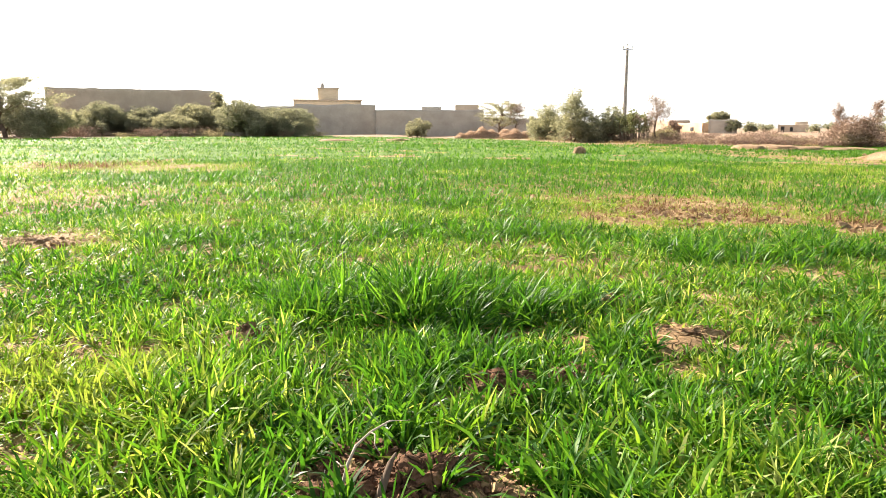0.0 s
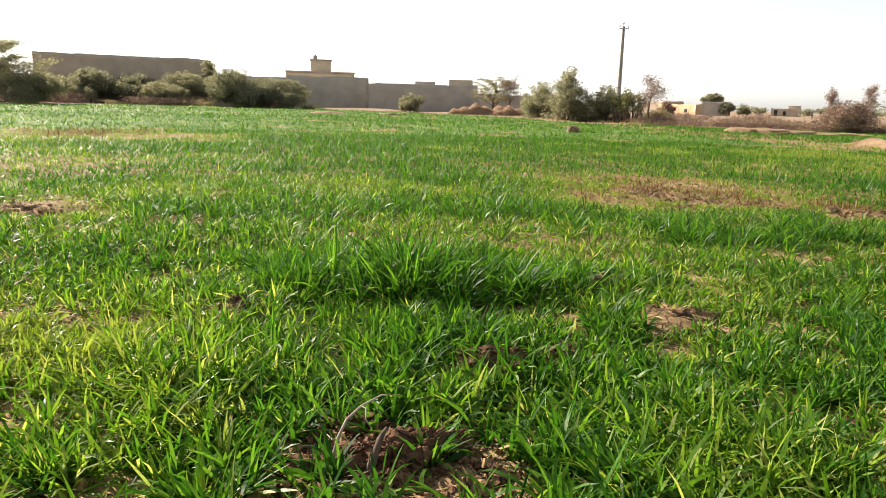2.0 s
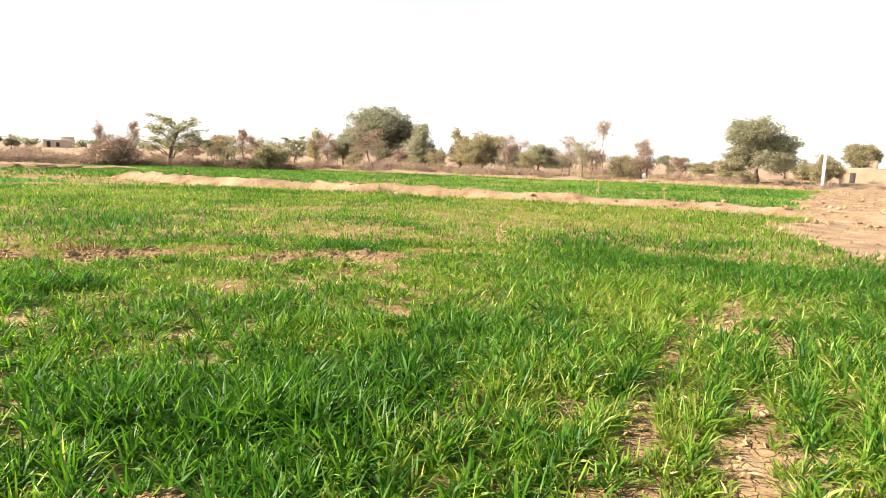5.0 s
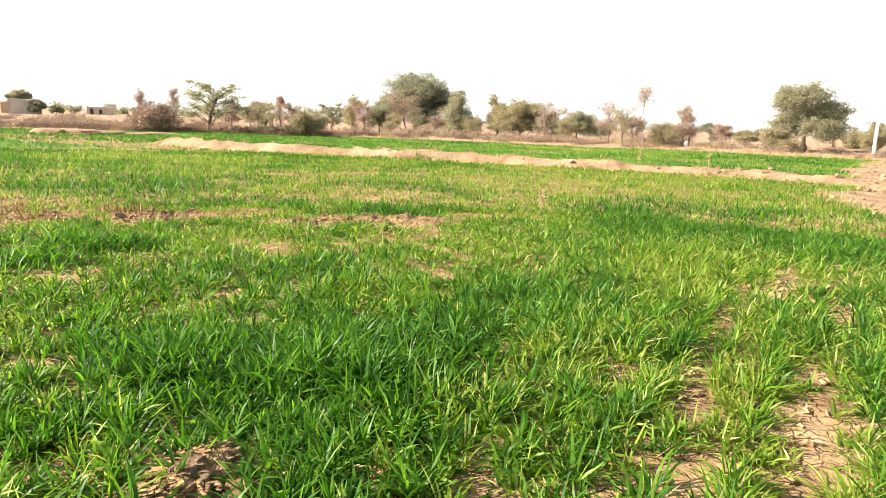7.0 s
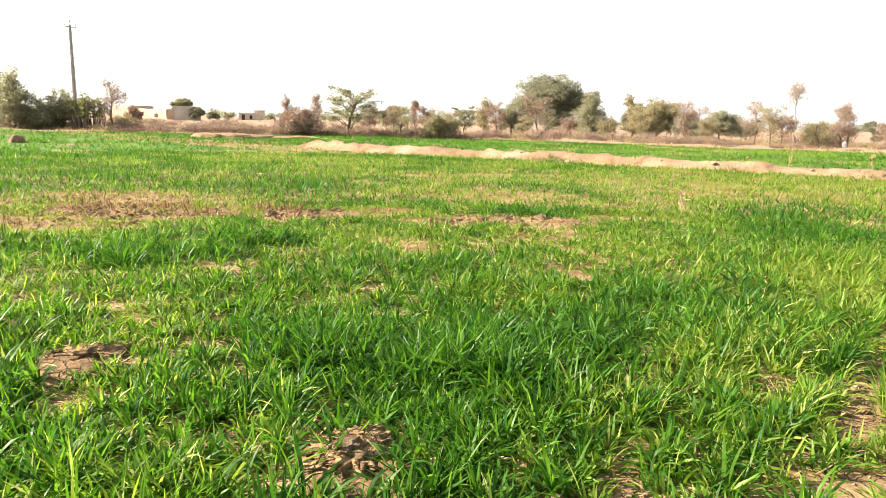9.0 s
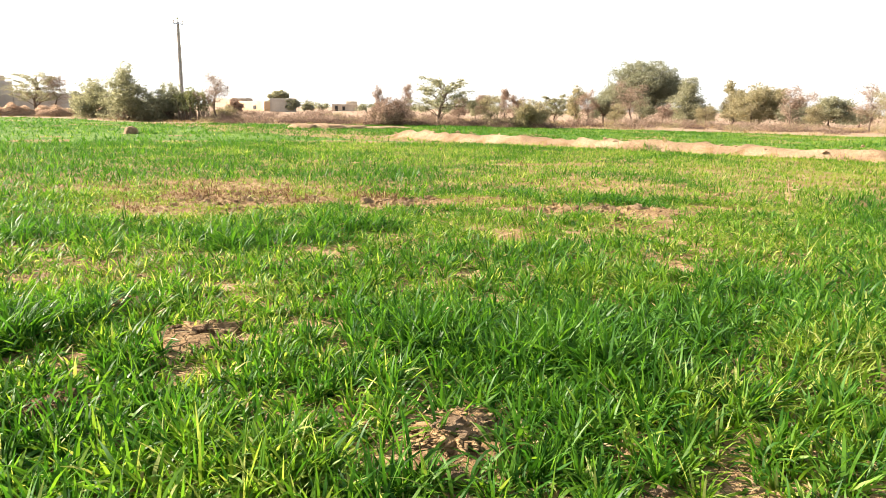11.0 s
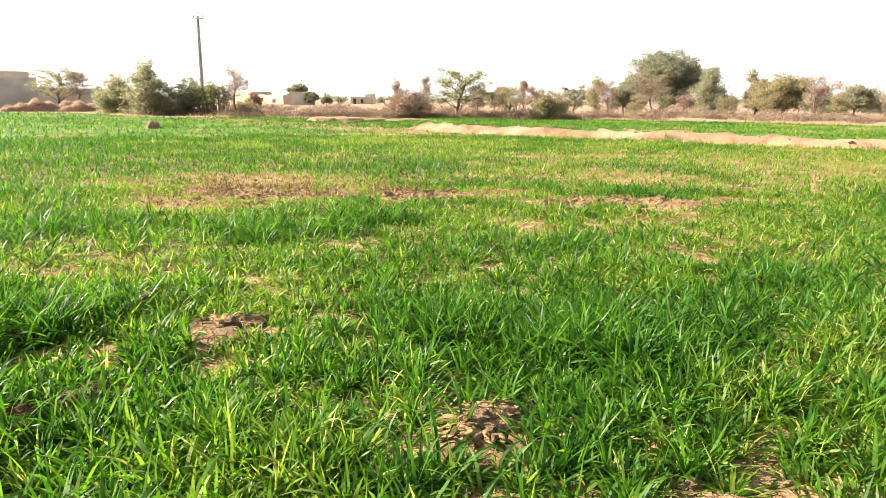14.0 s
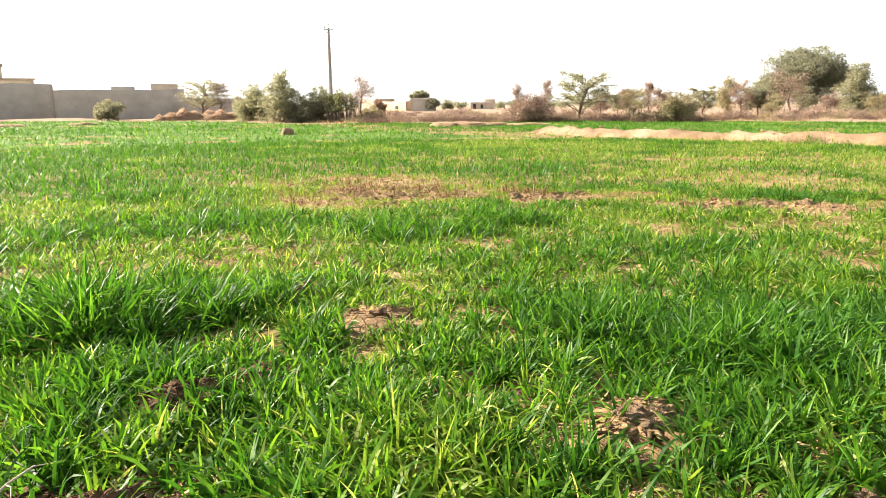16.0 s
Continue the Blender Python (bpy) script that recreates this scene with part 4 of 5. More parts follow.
tree("tree", "dark green bushy tree", 60.6, 64, 2.29, 2.76, 0.06, "bush", M_TREE_DARK, M_BARK, 48)
tree("bare_tree", "pinkish bare tree with fine twigs", 61.3, 85, 3.6, 2.6, 0.6, "bare", M_TREE_DRY, M_BARK, 49)
tree("tree", "grey-green tree of two clumps", 62.9, 72, 2.91, 3.33, 0.06, "round", M_TREE_GREEN, M_BARK, 50)
tree("small_tree", "small round tree beyond the field", 64.5, 80, 2.08, 2.3, 0.12, "round", M_TREE_DARK, M_BARK, 51)
tree("bare_tree", "half-bare brown tree with dense twigs", 66.2, 56, 2.9, 2.0, 0.2, "bare", M_TREE_OLIVE, M_BARK, 52)
tree("bare_tree", "tall thin dead tree with a tuft of twigs on top", 67.8, 64, 4.7, 1.9, 0.2, "tuft", M_TREE_DRY, M_BARK_PALE, 53)
tree("shrub", "low olive green shrub", 69.5, 62, 1.87, 2.76, 0.18, "bush", M_TREE_OLIVE, M_BARK, 54)
tree("bare_tree", "leafless grey tree beyond the field", 71.1, 58, 3.0, 1.6, 0.2, "bare", M_TREE_DRY, M_BARK, 55)
tree("small_tree", "small dark tree beyond the field", 72.7, 80, 2.08, 1.61, 0.12, "column", M_TREE_DARK, M_BARK, 56)
tree("small_tree", "low round olive tree", 75.2, 90, 1.66, 2.88, 0.06, "round", M_TREE_OLIVE, M_BARK, 57)
tree("large_tree", "large round olive-green tree on a forked trunk", 79.1, 62, 5.5, 6.0, 0.3, "round", M_TREE_GREEN, M_BARK, 58)
tree("shrub", "dry olive shrub beyond the lane", 82.1, 85, 2.39, 2.42, 0.48, "bush", M_TREE_OLIVE, M_BARK, 59)
tree("shrub", "dry olive shrub beyond the lane", 83.5, 72, 2.81, 2.76, 0.6, "bush", M_TREE_OLIVE, M_BARK, 60)
tree("small_tree", "olive tree paled for haze beyond the lane", 85.6, 80, 3.95, 3.45, 0.66, "round", M_TREE_OLIVE, M_BARK, 61)
tree("bare_shrub", "half-bare shrub with pinkish brown twigs", 35.4, 58, 1.9, 1.6, 0.2, "bare", M_TREE_DRY, M_BARK, 71)
tree("bare_shrub", "half-bare shrub with pinkish brown twigs", 37.3, 57, 2.2, 1.5, 0.2, "bare", M_TREE_DRY, M_BARK, 72)
tree("bare_shrub", "half-bare shrub with pinkish brown twigs", 40.0, 60, 2.3, 1.8, 0.2, "bare", M_TREE_DRY, M_BARK, 73)
tree("bare_shrub", "scrubby half-bare shrub with olive leaves paled for haze", 42.0, 58, 1.8, 1.5, 0.2, "bare", M_TREE_OLIVE, M_BARK, 74)
tree("bare_shrub", "half-bare shrub with pinkish brown twigs", 45.6, 57, 2.7, 1.6, 0.2, "bare", M_TREE_DRY, M_BARK, 75)
tree("bare_shrub", "scrubby half-bare shrub with olive leaves paled for haze", 47.7, 60, 1.7, 1.5, 0.2, "bare", M_TREE_OLIVE, M_BARK, 76)
tree("bare_shrub", "half-bare shrub with pinkish brown twigs", 51.3, 65, 1.9, 1.7, 0.2, "bare", M_TREE_DRY, M_BARK, 77)
tree("bare_shrub", "scrubby half-bare shrub with olive leaves paled for haze", 54.4, 64, 1.8, 1.6, 0.2, "bare", M_TREE_OLIVE, M_BARK, 78)
tree("bare_shrub", "scrubby half-bare shrub with olive leaves paled for haze", 57.6, 64, 2.2, 2.0, 0.2, "bare", M_TREE_OLIVE, M_BARK, 79)
tree("bare_shrub", "half-bare shrub with pinkish brown twigs", 60.2, 58, 3.0, 1.8, 0.2, "bare", M_TREE_DRY, M_BARK, 80)
tree("bare_shrub", "scrubby half-bare shrub with olive leaves paled for haze", 61.9, 61, 1.8, 1.6, 0.2, "bare", M_TREE_OLIVE, M_BARK, 81)
tree("bare_shrub", "half-bare shrub with pinkish brown twigs", 65.2, 59, 3.2, 2.2, 0.2, "bare", M_TREE_DRY, M_BARK, 82)
tree("bare_shrub", "half-bare shrub with pinkish brown twigs", 66.9, 58, 2.2, 2.0, 0.2, "bare", M_TREE_DRY, M_BARK, 83)
tree("bare_shrub", "scrubby half-bare shrub with olive leaves paled for haze", 69.4, 57, 1.9, 2.3, 0.2, "bare", M_TREE_OLIVE, M_BARK, 84)
tree("bare_shrub", "half-bare shrub with pinkish brown twigs", 70.7, 58, 2.3, 1.8, 0.2, "bare", M_TREE_DRY, M_BARK, 85)
tree("bare_shrub", "half-bare shrub with pinkish brown twigs", 73.4, 65, 1.9, 1.6, 0.2, "bare", M_TREE_DRY, M_BARK, 86)
tree("bare_shrub", "scrubby half-bare shrub with olive leaves paled for haze", 77.2, 64, 1.7, 2.2, 0.2, "bare", M_TREE_OLIVE, M_BARK, 87)
tree("shrub", "leafy grey-green shrub before a mud wall", -33.8, 88, 3.4, 6.0, 0.5, "bush", M_TREE_GREEN, M_BARK, 101)
tree("shrub", "leafy grey-green shrub before a mud wall", -31.2, 90, 3.6, 5.0, 0.5, "bush", M_TREE_DARK, M_BARK, 102)
tree("shrub", "wide shrub paled for haze before a mud building", -27.8, 92, 3.0, 7.6, 0.5, "bush", M_TREE_GREEN, M_BARK, 103)
tree("shrub", "wide shrub paled for haze before a mud building", -21.3, 92, 2.8, 7.6, 0.5, "bush", M_TREE_GREEN, M_BARK, 104)
tree("shrub", "leafy green shrub at the field edge", -36.5, 88, 3.8, 6.0, 0.5, "bush", M_TREE_DARK, M_BARK, 105)
tree("shrub", "dark green shrub between two trees", 11.7, 60, 2.2, 2.8, 0.3, "bush", M_TREE_DARK, M_BARK, 110)
tree("shrub", "low olive shrub beside a large tree", 77.4, 61, 1.9, 2.8, 0.1, "bush", M_TREE_OLIVE, M_BARK, 112)
tree("shrub", "low grey-brown shrub below bare twigs", 17.2, 60, 1.3, 2.4, 0.2, "bush", M_TREE_OLIVE, M_BARK, 111)

# ---- dry scrub along the field edges ----


def scrub_model(name, label, mat, w, h, seed):
    r = np.random.default_rng(seed)
    root = tagged(new(name), label, "shrub", "dry scrub along the field edges")
    wood, crown = Shape(), Shape()
    for k in range(14):
        a, q = r.uniform(0, 2 * math.pi), w * 0.4 * math.sqrt(r.random())
        foot = np.array((0.4 * q * math.cos(a), 0.4 * q * math.sin(a), -0.1))
        tip = np.array((1.2 * q * math.cos(a), 1.2 * q * math.sin(a), h * r.uniform(0.5, 1.0)))
        limb(wood, foot, tip, 0.02, 0.006, r, 0.2, 3, 3)
        for _ in range(3):
            p = foot + (tip - foot) * r.uniform(0.25, 1)
            limb(wood, p, p + r.normal(size=3) * (0.2, 0.2, 0.12) + (0, 0, 0.1), 0.008, 0.004, r, 0.2, 2, 3)
        for f in (0.35, 0.65, 1.0):
            crown.leaves(foot + (tip - foot) * f + r.normal(size=(24, 3)) * (0.15 * w, 0.15 * w, 0.14 * h), 0.05, r, 0.0, 0.24)
    part("trunk", wood, M_BARK, root)
    part("crown", crown, mat, root)
    return root


SCRUB = [scrub_model("dry_scrub", "low dry brown thorn scrub on waste ground", M_TREE_DRY, 1.7, 0.42, 71),
         scrub_model("dry_scrub", "low dry brown thorn scrub on waste ground", M_TREE_DRY, 1.3, 0.3, 72),
         scrub_model("olive_scrub", "low olive scrub on waste ground", M_TREE_OLIVE, 1.5, 0.34, 73)]
# low scrub whose dark colour stands in for shade at the hedge foot
SCRUB.append(scrub_model("shade_scrub", "low scrub toned dark for the shade at the field edge", M_SCRUB_SHADE, 1.9, 0.3, 74))
r_scrub = np.random.default_rng(12)
spots = [(az, 86 + 4 * r_scrub.random(), 1.5) for az in np.arange(-31, -10, 1.9)]
spots += [(az, 68 - 0.8 * az + 5 * r_scrub.random(), 1.0) for az in np.arange(9.5, 17, 1.0)]
spots += [(az, 53 + 6 * r_scrub.random(), 1.05) for az in np.arange(16.5, 33, 0.95)]
spots += [(az, 52 + 8 * r_scrub.random(), 1.0) for az in np.arange(33, 62, 1.1)]
spots += [(az, 52 + 14 * r_scrub.random(), 0.75) for az in np.arange(62, 88, 1.7)]
spots += [(az, 62 + 40 * r_scrub.random(), 0.6 + 0.9 * r_scrub.random() ** 2) for az in np.arange(16.5, 34, 0.9)]
spots += [(az, 58 + 26 * r_scrub.random(), 0.5 + 1.0 * r_scrub.random() ** 2) for az in np.arange(34, 88, 2.6)]
# from here on: the scrub coloured dark as painted shade
shade_from = len(spots)
spots += [(az, 51.5 + 3 * r_scrub.random(), 0.8 + 0.5 * r_scrub.random()) for az in np.arange(16.6, 43, 0.85) if not 19 < az < 21]
spots += [(az, 53 + 4 * r_scrub.random(), 0.6 + 0.4 * r_scrub.random()) for az in np.arange(44, 74, 2.3)]
for k, (az, dist, size) in enumerate(spots):
    x, y = spot(az + 0.4 * r_scrub.normal(), dist)
    model = SCRUB[3] if k >= shade_from else SCRUB[(0, 1, 0, 2)[k % 4]]
    m = place(x, y, r_scrub.uniform(0, 360), 0.04, size * r_scrub.uniform(0.75, 1.25))
    if (k < 4 and k != 2) or k == shade_from:
        model.matrix_world = m
    else:
        copy_thing(model, m)

# ---- dry grass on the waste ground and the bank ----


def dry_grass():
    x, y = scatter(24, 75, 3.5)
    _, d = polar(x, y)
    out = (d > far_edge(x, y) - 0.5) & (d < far_edge(x, y) + 22) & (lane_at(x, y) < 0.3) & (wave(x, y, 3.5, 4) + 0.4 * rng.random(len(x)) > 0.62)
    x, y = x[out], y[out]
    x, y = np.repeat(x, 7), np.repeat(y, 7)
    n = len(x)
    x, y = x + rng.normal(0, 0.09, n), y + rng.normal(0, 0.09, n)
    base = np.stack([x, y, level(x, y) - 0.01], -1)
    return blades("dry grass", base, rng.uniform(0.08, 0.34, n), rng.uniform(0.018, 0.04, n), rng.uniform(0, 6.28, n), np.abs(rng.normal(0.25, 0.2, n)), np.abs(rng.normal(0.3, 0.3, n)), rng.normal(0, 0.5, n), np.zeros(n, int), (M_STRAW,), 1)


tagged(new("dry_grass", dry_grass()), "withered straw-coloured grass on the waste ground", "grass", kind="stuff")


def lane_grass():
    x, y = scatter(9, 60, 2.2, 66, 125)
    on = (lane_at(x, y) > 0.15) & (wave(x, y, 1.7, 5) + 0.35 * rng.random(len(x)) + 0.25 * (y < lane_edge(x) - 7) + 0.2 * (y > lane_edge(x) - 0.8) > 0.86)
    x, y = np.repeat(x[on], 8), np.repeat(y[on], 8)
    n = len(x)
    x, y = x + rng.normal(0, 0.08, n), y + rng.normal(0, 0.08, n)
    base = np.stack([x, y, level(x, y) - 0.01], -1)
    return blades("lane grass", base, rng.uniform(0.05, 0.2, n), rng.uniform(0.01, 0.022, n), rng.uniform(0, 6.28, n), np.abs(rng.normal(0.4, 0.3, n)), np.abs(rng.normal(0.4, 0.3, n)), rng.normal(0, 0.5, n), np.where(rng.random(n) < 0.2, 1, 0), (M_STRAW, M_YELLOW), 2)


tagged(new("dry_grass", lane_grass()), "short withered grass tufts along the sandy lane", "grass", kind="stuff")

# ---- far woods on the horizon ----


def far_woods():
    r = np.random.default_rng(44)
    s = Shape()
    for az in np.arange(-34, 92, 0.55):
        if -30 < az < 5 or r.random() < 0.35:
            continue
        d = r.uniform(190, 420)
        x, y = spot(az + r.uniform(-0.3, 0.3), d)
        h, w = r.uniform(1.6, 3.4) * d / 260, r.uniform(3, 7) * d / 260
        s.tube([(x, y, -0.3), (x, y, h * 0.6)], (0.15, 0.1), 4)
        for _ in range(5):
            c = np.array((x + r.normal() * w * 0.25, y + r.normal() * w * 0.25, h * r.uniform(0.5, 0.85)))
            s.leaves(c + r.normal(size=(26, 3)) * (w * 0.14, w * 0.14, h * 0.12), 0.5, r)
    return s.mesh("far woods", M_TREE_DARK)


tagged(new("far_woods", far_woods()), "distant scattered dark trees on the horizon", "woods", kind="stuff")

# ---- crumbs of earth and straw litter ----


def crumbs(name, x, y, size, mat, seed):
    """Angular bits of soil, joined."""
    r = np.random.default_rng(seed)
    n = len(x)
    corner = np.array([(1, 0, -0.4), (-0.5, 0.87, -0.4), (-0.5, -0.87, -0.4), (0.5, 0.87, 0.4), (-1, 0, 0.4), (0.5, -0.87, 0.4), (0, 0, 0.9)])
    tri = np.array([(0, 3, 5), (0, 1, 3), (1, 4, 3), (1, 2, 4), (2, 5, 4), (2, 0, 5), (3, 4, 6), (4, 5, 6), (5, 3, 6)])
    a = r.uniform(0, 6.28, n)[:, None]
    v = corner[None] * r.uniform(0.6, 1.4, (n, 7, 3)) * size[:, None, None]
    vx, vy = v[:, :, 0] * np.cos(a) - v[:, :, 1] * np.sin(a), v[:, :, 0] * np.sin(a) + v[:, :, 1] * np.cos(a)
    verts = np.stack([vx + x[:, None], vy + y[:, None], v[:, :, 2] * 0.8 + (level(x, y) + 0.25 * size)[:, None]], -1).reshape(-1, 3)
    tris = (np.arange(n)[:, None, None] * 7 + tri[None]).reshape(-1, 3)
    return mesh_from(name, verts, np.zeros((0, 4), int), tris, (mat,), None, False)


def litter():
    x, y = scatter(0.6, 13, 230)
    bare = np.maximum(stains(x, y, BARE), stains(x, y, GAPS))
    keep = rng.random(len(x)) < 0.1 + 0.6 * bare + 0.15 * stains(x, y, THIN)
    x, y = x[keep], y[keep]
    tagged(new("soil_crumbs", crumbs("soil crumbs", x, y, 0.005 + 0.025 * rng.random(len(x)) ** 3 + 0.0006 * np.hypot(x, y), M_SOIL, 61)), "scattered brown soil crumbs between the wheat tufts", "soil", kind="stuff")
    x, y = scatter(8, 48, 5)
    on = np.maximum(bund_at(x, y), 0.6 * lane_at(x, y))
    keep = rng.random(len(x)) < 1.3 * on
    x, y = x[keep], y[keep]
    tagged(new("bank_rubble", crumbs("bank rubble", x, y, 0.02 + 0.09 * rng.random(len(x)) ** 3, M_SAND, 62)), "loose pale lumps of silt on the bank", "soil", kind="stuff")
    x, y = rng.normal(-0.2, 0.28, 1500), rng.normal(2.1, 0.2, 1500)
    tagged(new("soil_crumbs", crumbs("shade-toned soil", x, y, 0.004 + 0.018 * rng.random(1500) ** 3, M_EARTH_SHADE, 64)), "reddish brown crumbly earth, toned darker for shade, round a dead stalk", "soil", kind="stuff")
    x, y = scatter(10, 50, 1.2, 72, 120)
    keep = (lane_at(x, y) > 0.6) & (rng.random(len(x)) < 0.5)
    x, y = x[keep], y[keep]
    tagged(new("lane_rubble", crumbs("lane rubble", x, y, 0.02 + 0.07 * rng.random(len(x)) ** 4, M_CLOD, 63)), "dark lumps of earth scattered on the sandy lane", "soil", kind="stuff")
    x, y = scatter(0.6, 13, 110)
    keep = rng.random(len(x)) < 0.4 + 0.6 * np.maximum(stains(x, y, THIN), stains(x, y, PALE))
    x, y = x[keep], y[keep]
    n = len(x)
    base = np.stack([x, y, level(x, y) + 0.012], -1)
    me = blades("straw litter", base, rng.uniform(0.04, 0.13, n), rng.uniform(0.004, 0.011, n) * (1 + 0.04 * np.hypot(x, y)), rng.uniform(0, 6.28, n), rng.uniform(1.2, 1.6, n), rng.normal(0, 0.4, n), rng.normal(0, 0.6, n), np.zeros(n, int), (M_STRAW,), 2)
    tagged(new("straw_litter", me), "withered straw leaves lying on the soil", "litter", kind="stuff")


litter()

# ---- small things in the field ----


def lump(size, seed, squash=0.65, mat=M_CLOD):
    """An angular, weathered clod."""
    r = np.random.default_rng(seed)
    bm = bmesh.new()
    bmesh.ops.create_icosphere(bm, subdivisions=3, radius=size)
    off = Vector(r.uniform(-50, 50, 3))
    for v in bm.verts:
        k = 1 + 0.7 * noise.noise(v.co / size * 0.9 + off) + 0.5 * noise.noise(v.co / size * 2.3 + off) + 0.26 * noise.noise(v.co / size * 5 + off) + 0.16 * noise.noise(v.co / size * 11 + off)
        v.co *= k
        v.co.z *= squash
    me = bpy.data.meshes.new("clod")
    bm.to_mesh(me)
    bm.free()
    me.materials.append(mat)
    for p in me.polygons:
        p.use_smooth = False
    return me


CLODS = [lump(1.0, 90 + k, 0.45 + 0.06 * k) for k in range(5)]
PALE_CLODS = [lump(1.0, 90 + k, 0.45 + 0.06 * k, M_SAND) for k in range(5)]


def clod(x, y, size, k, turn):
    pale = x > 1.6 and k % 4 > 0
    ob = new("soil_clod", (PALE_CLODS if pale else CLODS)[k % 5])
    ob.matrix_world = pose(x, y, float(level(x, y)) - 0.05 * size, 0, 0, turn) @ Matrix.Diagonal((size, size, size, 1))
    tagged(ob, "dry crumbling pale tan soil clod among the wheat" if pale else "dry cracked brown soil clod lying among the wheat", "clod", "soil clods in the field")


r_clod = np.random.default_rng(21)
piles = [(-0.2, 2.12, 0.42, 60, 0.02), (-0.15, 2.2, 0.3, 8, 0.032), (0.19, 2.9, 0.12, 6, 0.045), (0.64, 3.18, 0.08, 4, 0.06), (1.36, 3.85, 0.12, 8, 0.06), (1.88, 2.02, 0.09, 5, 0.06),
         (1.14, 4.65, 0.12, 4, 0.05), (0.27, 2.88, 0.1, 5, 0.05), (7.3, 6.15, 0.6, 30, 0.07), (5.45, 8.4, 0.5, 24, 0.07), (3.4, 9.8, 0.8, 26, 0.06), (6.3, 6.2, 0.5, 12, 0.05),
         (1.68, 2.6, 0.2, 10, 0.03), (0.35, 2.95, 0.2, 10, 0.035), (1.7, 1.72, 0.12, 8, 0.03), (2.5, 1.65, 0.12, 6, 0.03), (3.4, 1.02, 0.06, 2, 0.05), (4.68, 0.86, 0.1, 4, 0.06), (3.9, 0.95, 0.3, 6, 0.03), (2.2, 1.2, 0.2, 6, 0.03), (8.2, 4.9, 0.4, 10, 0.05), (-1.1, 3.8, 0.15, 4, 0.04), (-4.2, 7.0, 0.4, 9, 0.06), (3.6, 9.9, 0.8, 12, 0.06)]
count = 0
for px, py, spread, n, size in piles:
    for _ in range(n):
        clod(px + r_clod.normal() * spread * 0.6, py + r_clod.normal() * spread * 0.6, size * r_clod.uniform(0.4, 1.15), count, r_clod.uniform(0, 360))
        count += 1


def silt_heap():
    """A rounded, slumped heap with small lumps on it."""
    bm = bmesh.new()
    bmesh.ops.create_icosphere(bm, subdivisions=4, radius=1.0)
    for v in bm.verts:
        v.co *= 1 + 0.28 * noise.noise(v.co * 1.3 + Vector((7, 2, 5))) + 0.1 * noise.noise(v.co * 4.1) + 0.05 * noise.noise(v.co * 9.3)
    me = bpy.data.meshes.new("silt heap")
    bm.to_mesh(me)
    bm.free()
    me.materials.append(M_SAND)
    for p in me.polygons:
        p.use_smooth = True
    return me


SILT = silt_heap()
for px, py, w, h in ((17.2, 39.4, 1.1, 0.3), (18.5, 39.0, 1.2, 0.32), (19.9, 38.8, 1.1, 0.26), (21.4, 39.0, 1.4, 0.17), (23.2, 39.6, 1.5, 0.13), (-9.0, 60.0, 1.6, 0.2), (-4.0, 62.0, 1.2, 0.2)):
    ob = new("silt_mound", SILT)
    ob.matrix_world = pose(px, py, float(level(px, py)), 0, 0, 25 * px) @ Matrix.Diagonal((w, w * 0.8, h, 1))
    tagged(ob, "low mound of pale dry silt at the field edge", "mound", "mounds in the field")


ob = new("earth_mound", SILT)
ob.matrix_world = pose(6.3, 32.6, float(level(6.3, 32.6)), 0, 0, 40) @ Matrix.Diagonal((0.34, 0.26, 0.34, 1))
tagged(ob, "small grey brown earth mound standing in the wheat", "mound", "mounds in the field")


def dead_weed(x, y, w, h, n, seed, mat=M_DEAD, label="clump of withered reddish brown weeds"):
    """A clump of dead stalks."""
    r = np.random.default_rng(seed)
    hub = r.normal(0, w * 0.42, (max(3, n // 28), 2))[r.integers(0, max(3, n // 28), n)]
    b = np.stack([x + hub[:, 0] + r.normal(0, 0.09 + 0.08 * w, n), y + hub[:, 1] + r.normal(0, 0.09 + 0.08 * w, n), np.zeros(n)], -1)
    b[:, 2] = level(b[:, 0], b[:, 1]) - 0.005
    me = blades("weed", b, h * r.uniform(0.25, 1.25, n), r.uniform(0.004, 0.009, n) * (1 + 0.06 * math.hypot(x, y)), r.uniform(0, 6.28, n), np.abs(r.normal(1.05, 0.45, n)), r.normal(0.4, 0.7, n), r.normal(0, 0.8, n), np.where(r.random(n) < 0.25, 1, 0), (mat, M_STRAW if mat is M_DEAD else M_LEAF), 3)
    tagged(new("dead_weed" if mat is M_DEAD else "weed", me), label, "weed", "weeds in the field", "stuff")


for k, (px, py, w, h, n) in enumerate(((3.0, 10.4, 1.1, 0.12, 700), (4.05, 9.9, 0.7, 0.13, 620), (5.35, 8.95, 0.4, 0.15, 460), (2.2, 9.4, 0.5, 0.12, 160), (1.95, 2.15, 0.06, 0.07, 50), (0.62, 3.2, 0.06, 0.07, 40), (4.6, 9.2, 0.9, 0.1, 340), (-10.5, 21.0, 1.6, 0.26, 900), (-0.05, 2.3, 0.16, 0.08, 60), (6.6, 7.6, 0.8, 0.1, 260), (3.3, 11.6, 1.3, 0.1, 420), (2.4, 12.6, 1.2, 0.1, 260), (4.6, 10.6, 0.9, 0.1, 260), (7.4, 6.3, 0.7, 0.06, 160), (11.6, 12.7, 1.6, 0.09, 300))):
    dead_weed(px, py, w, h, n, 300 + k)
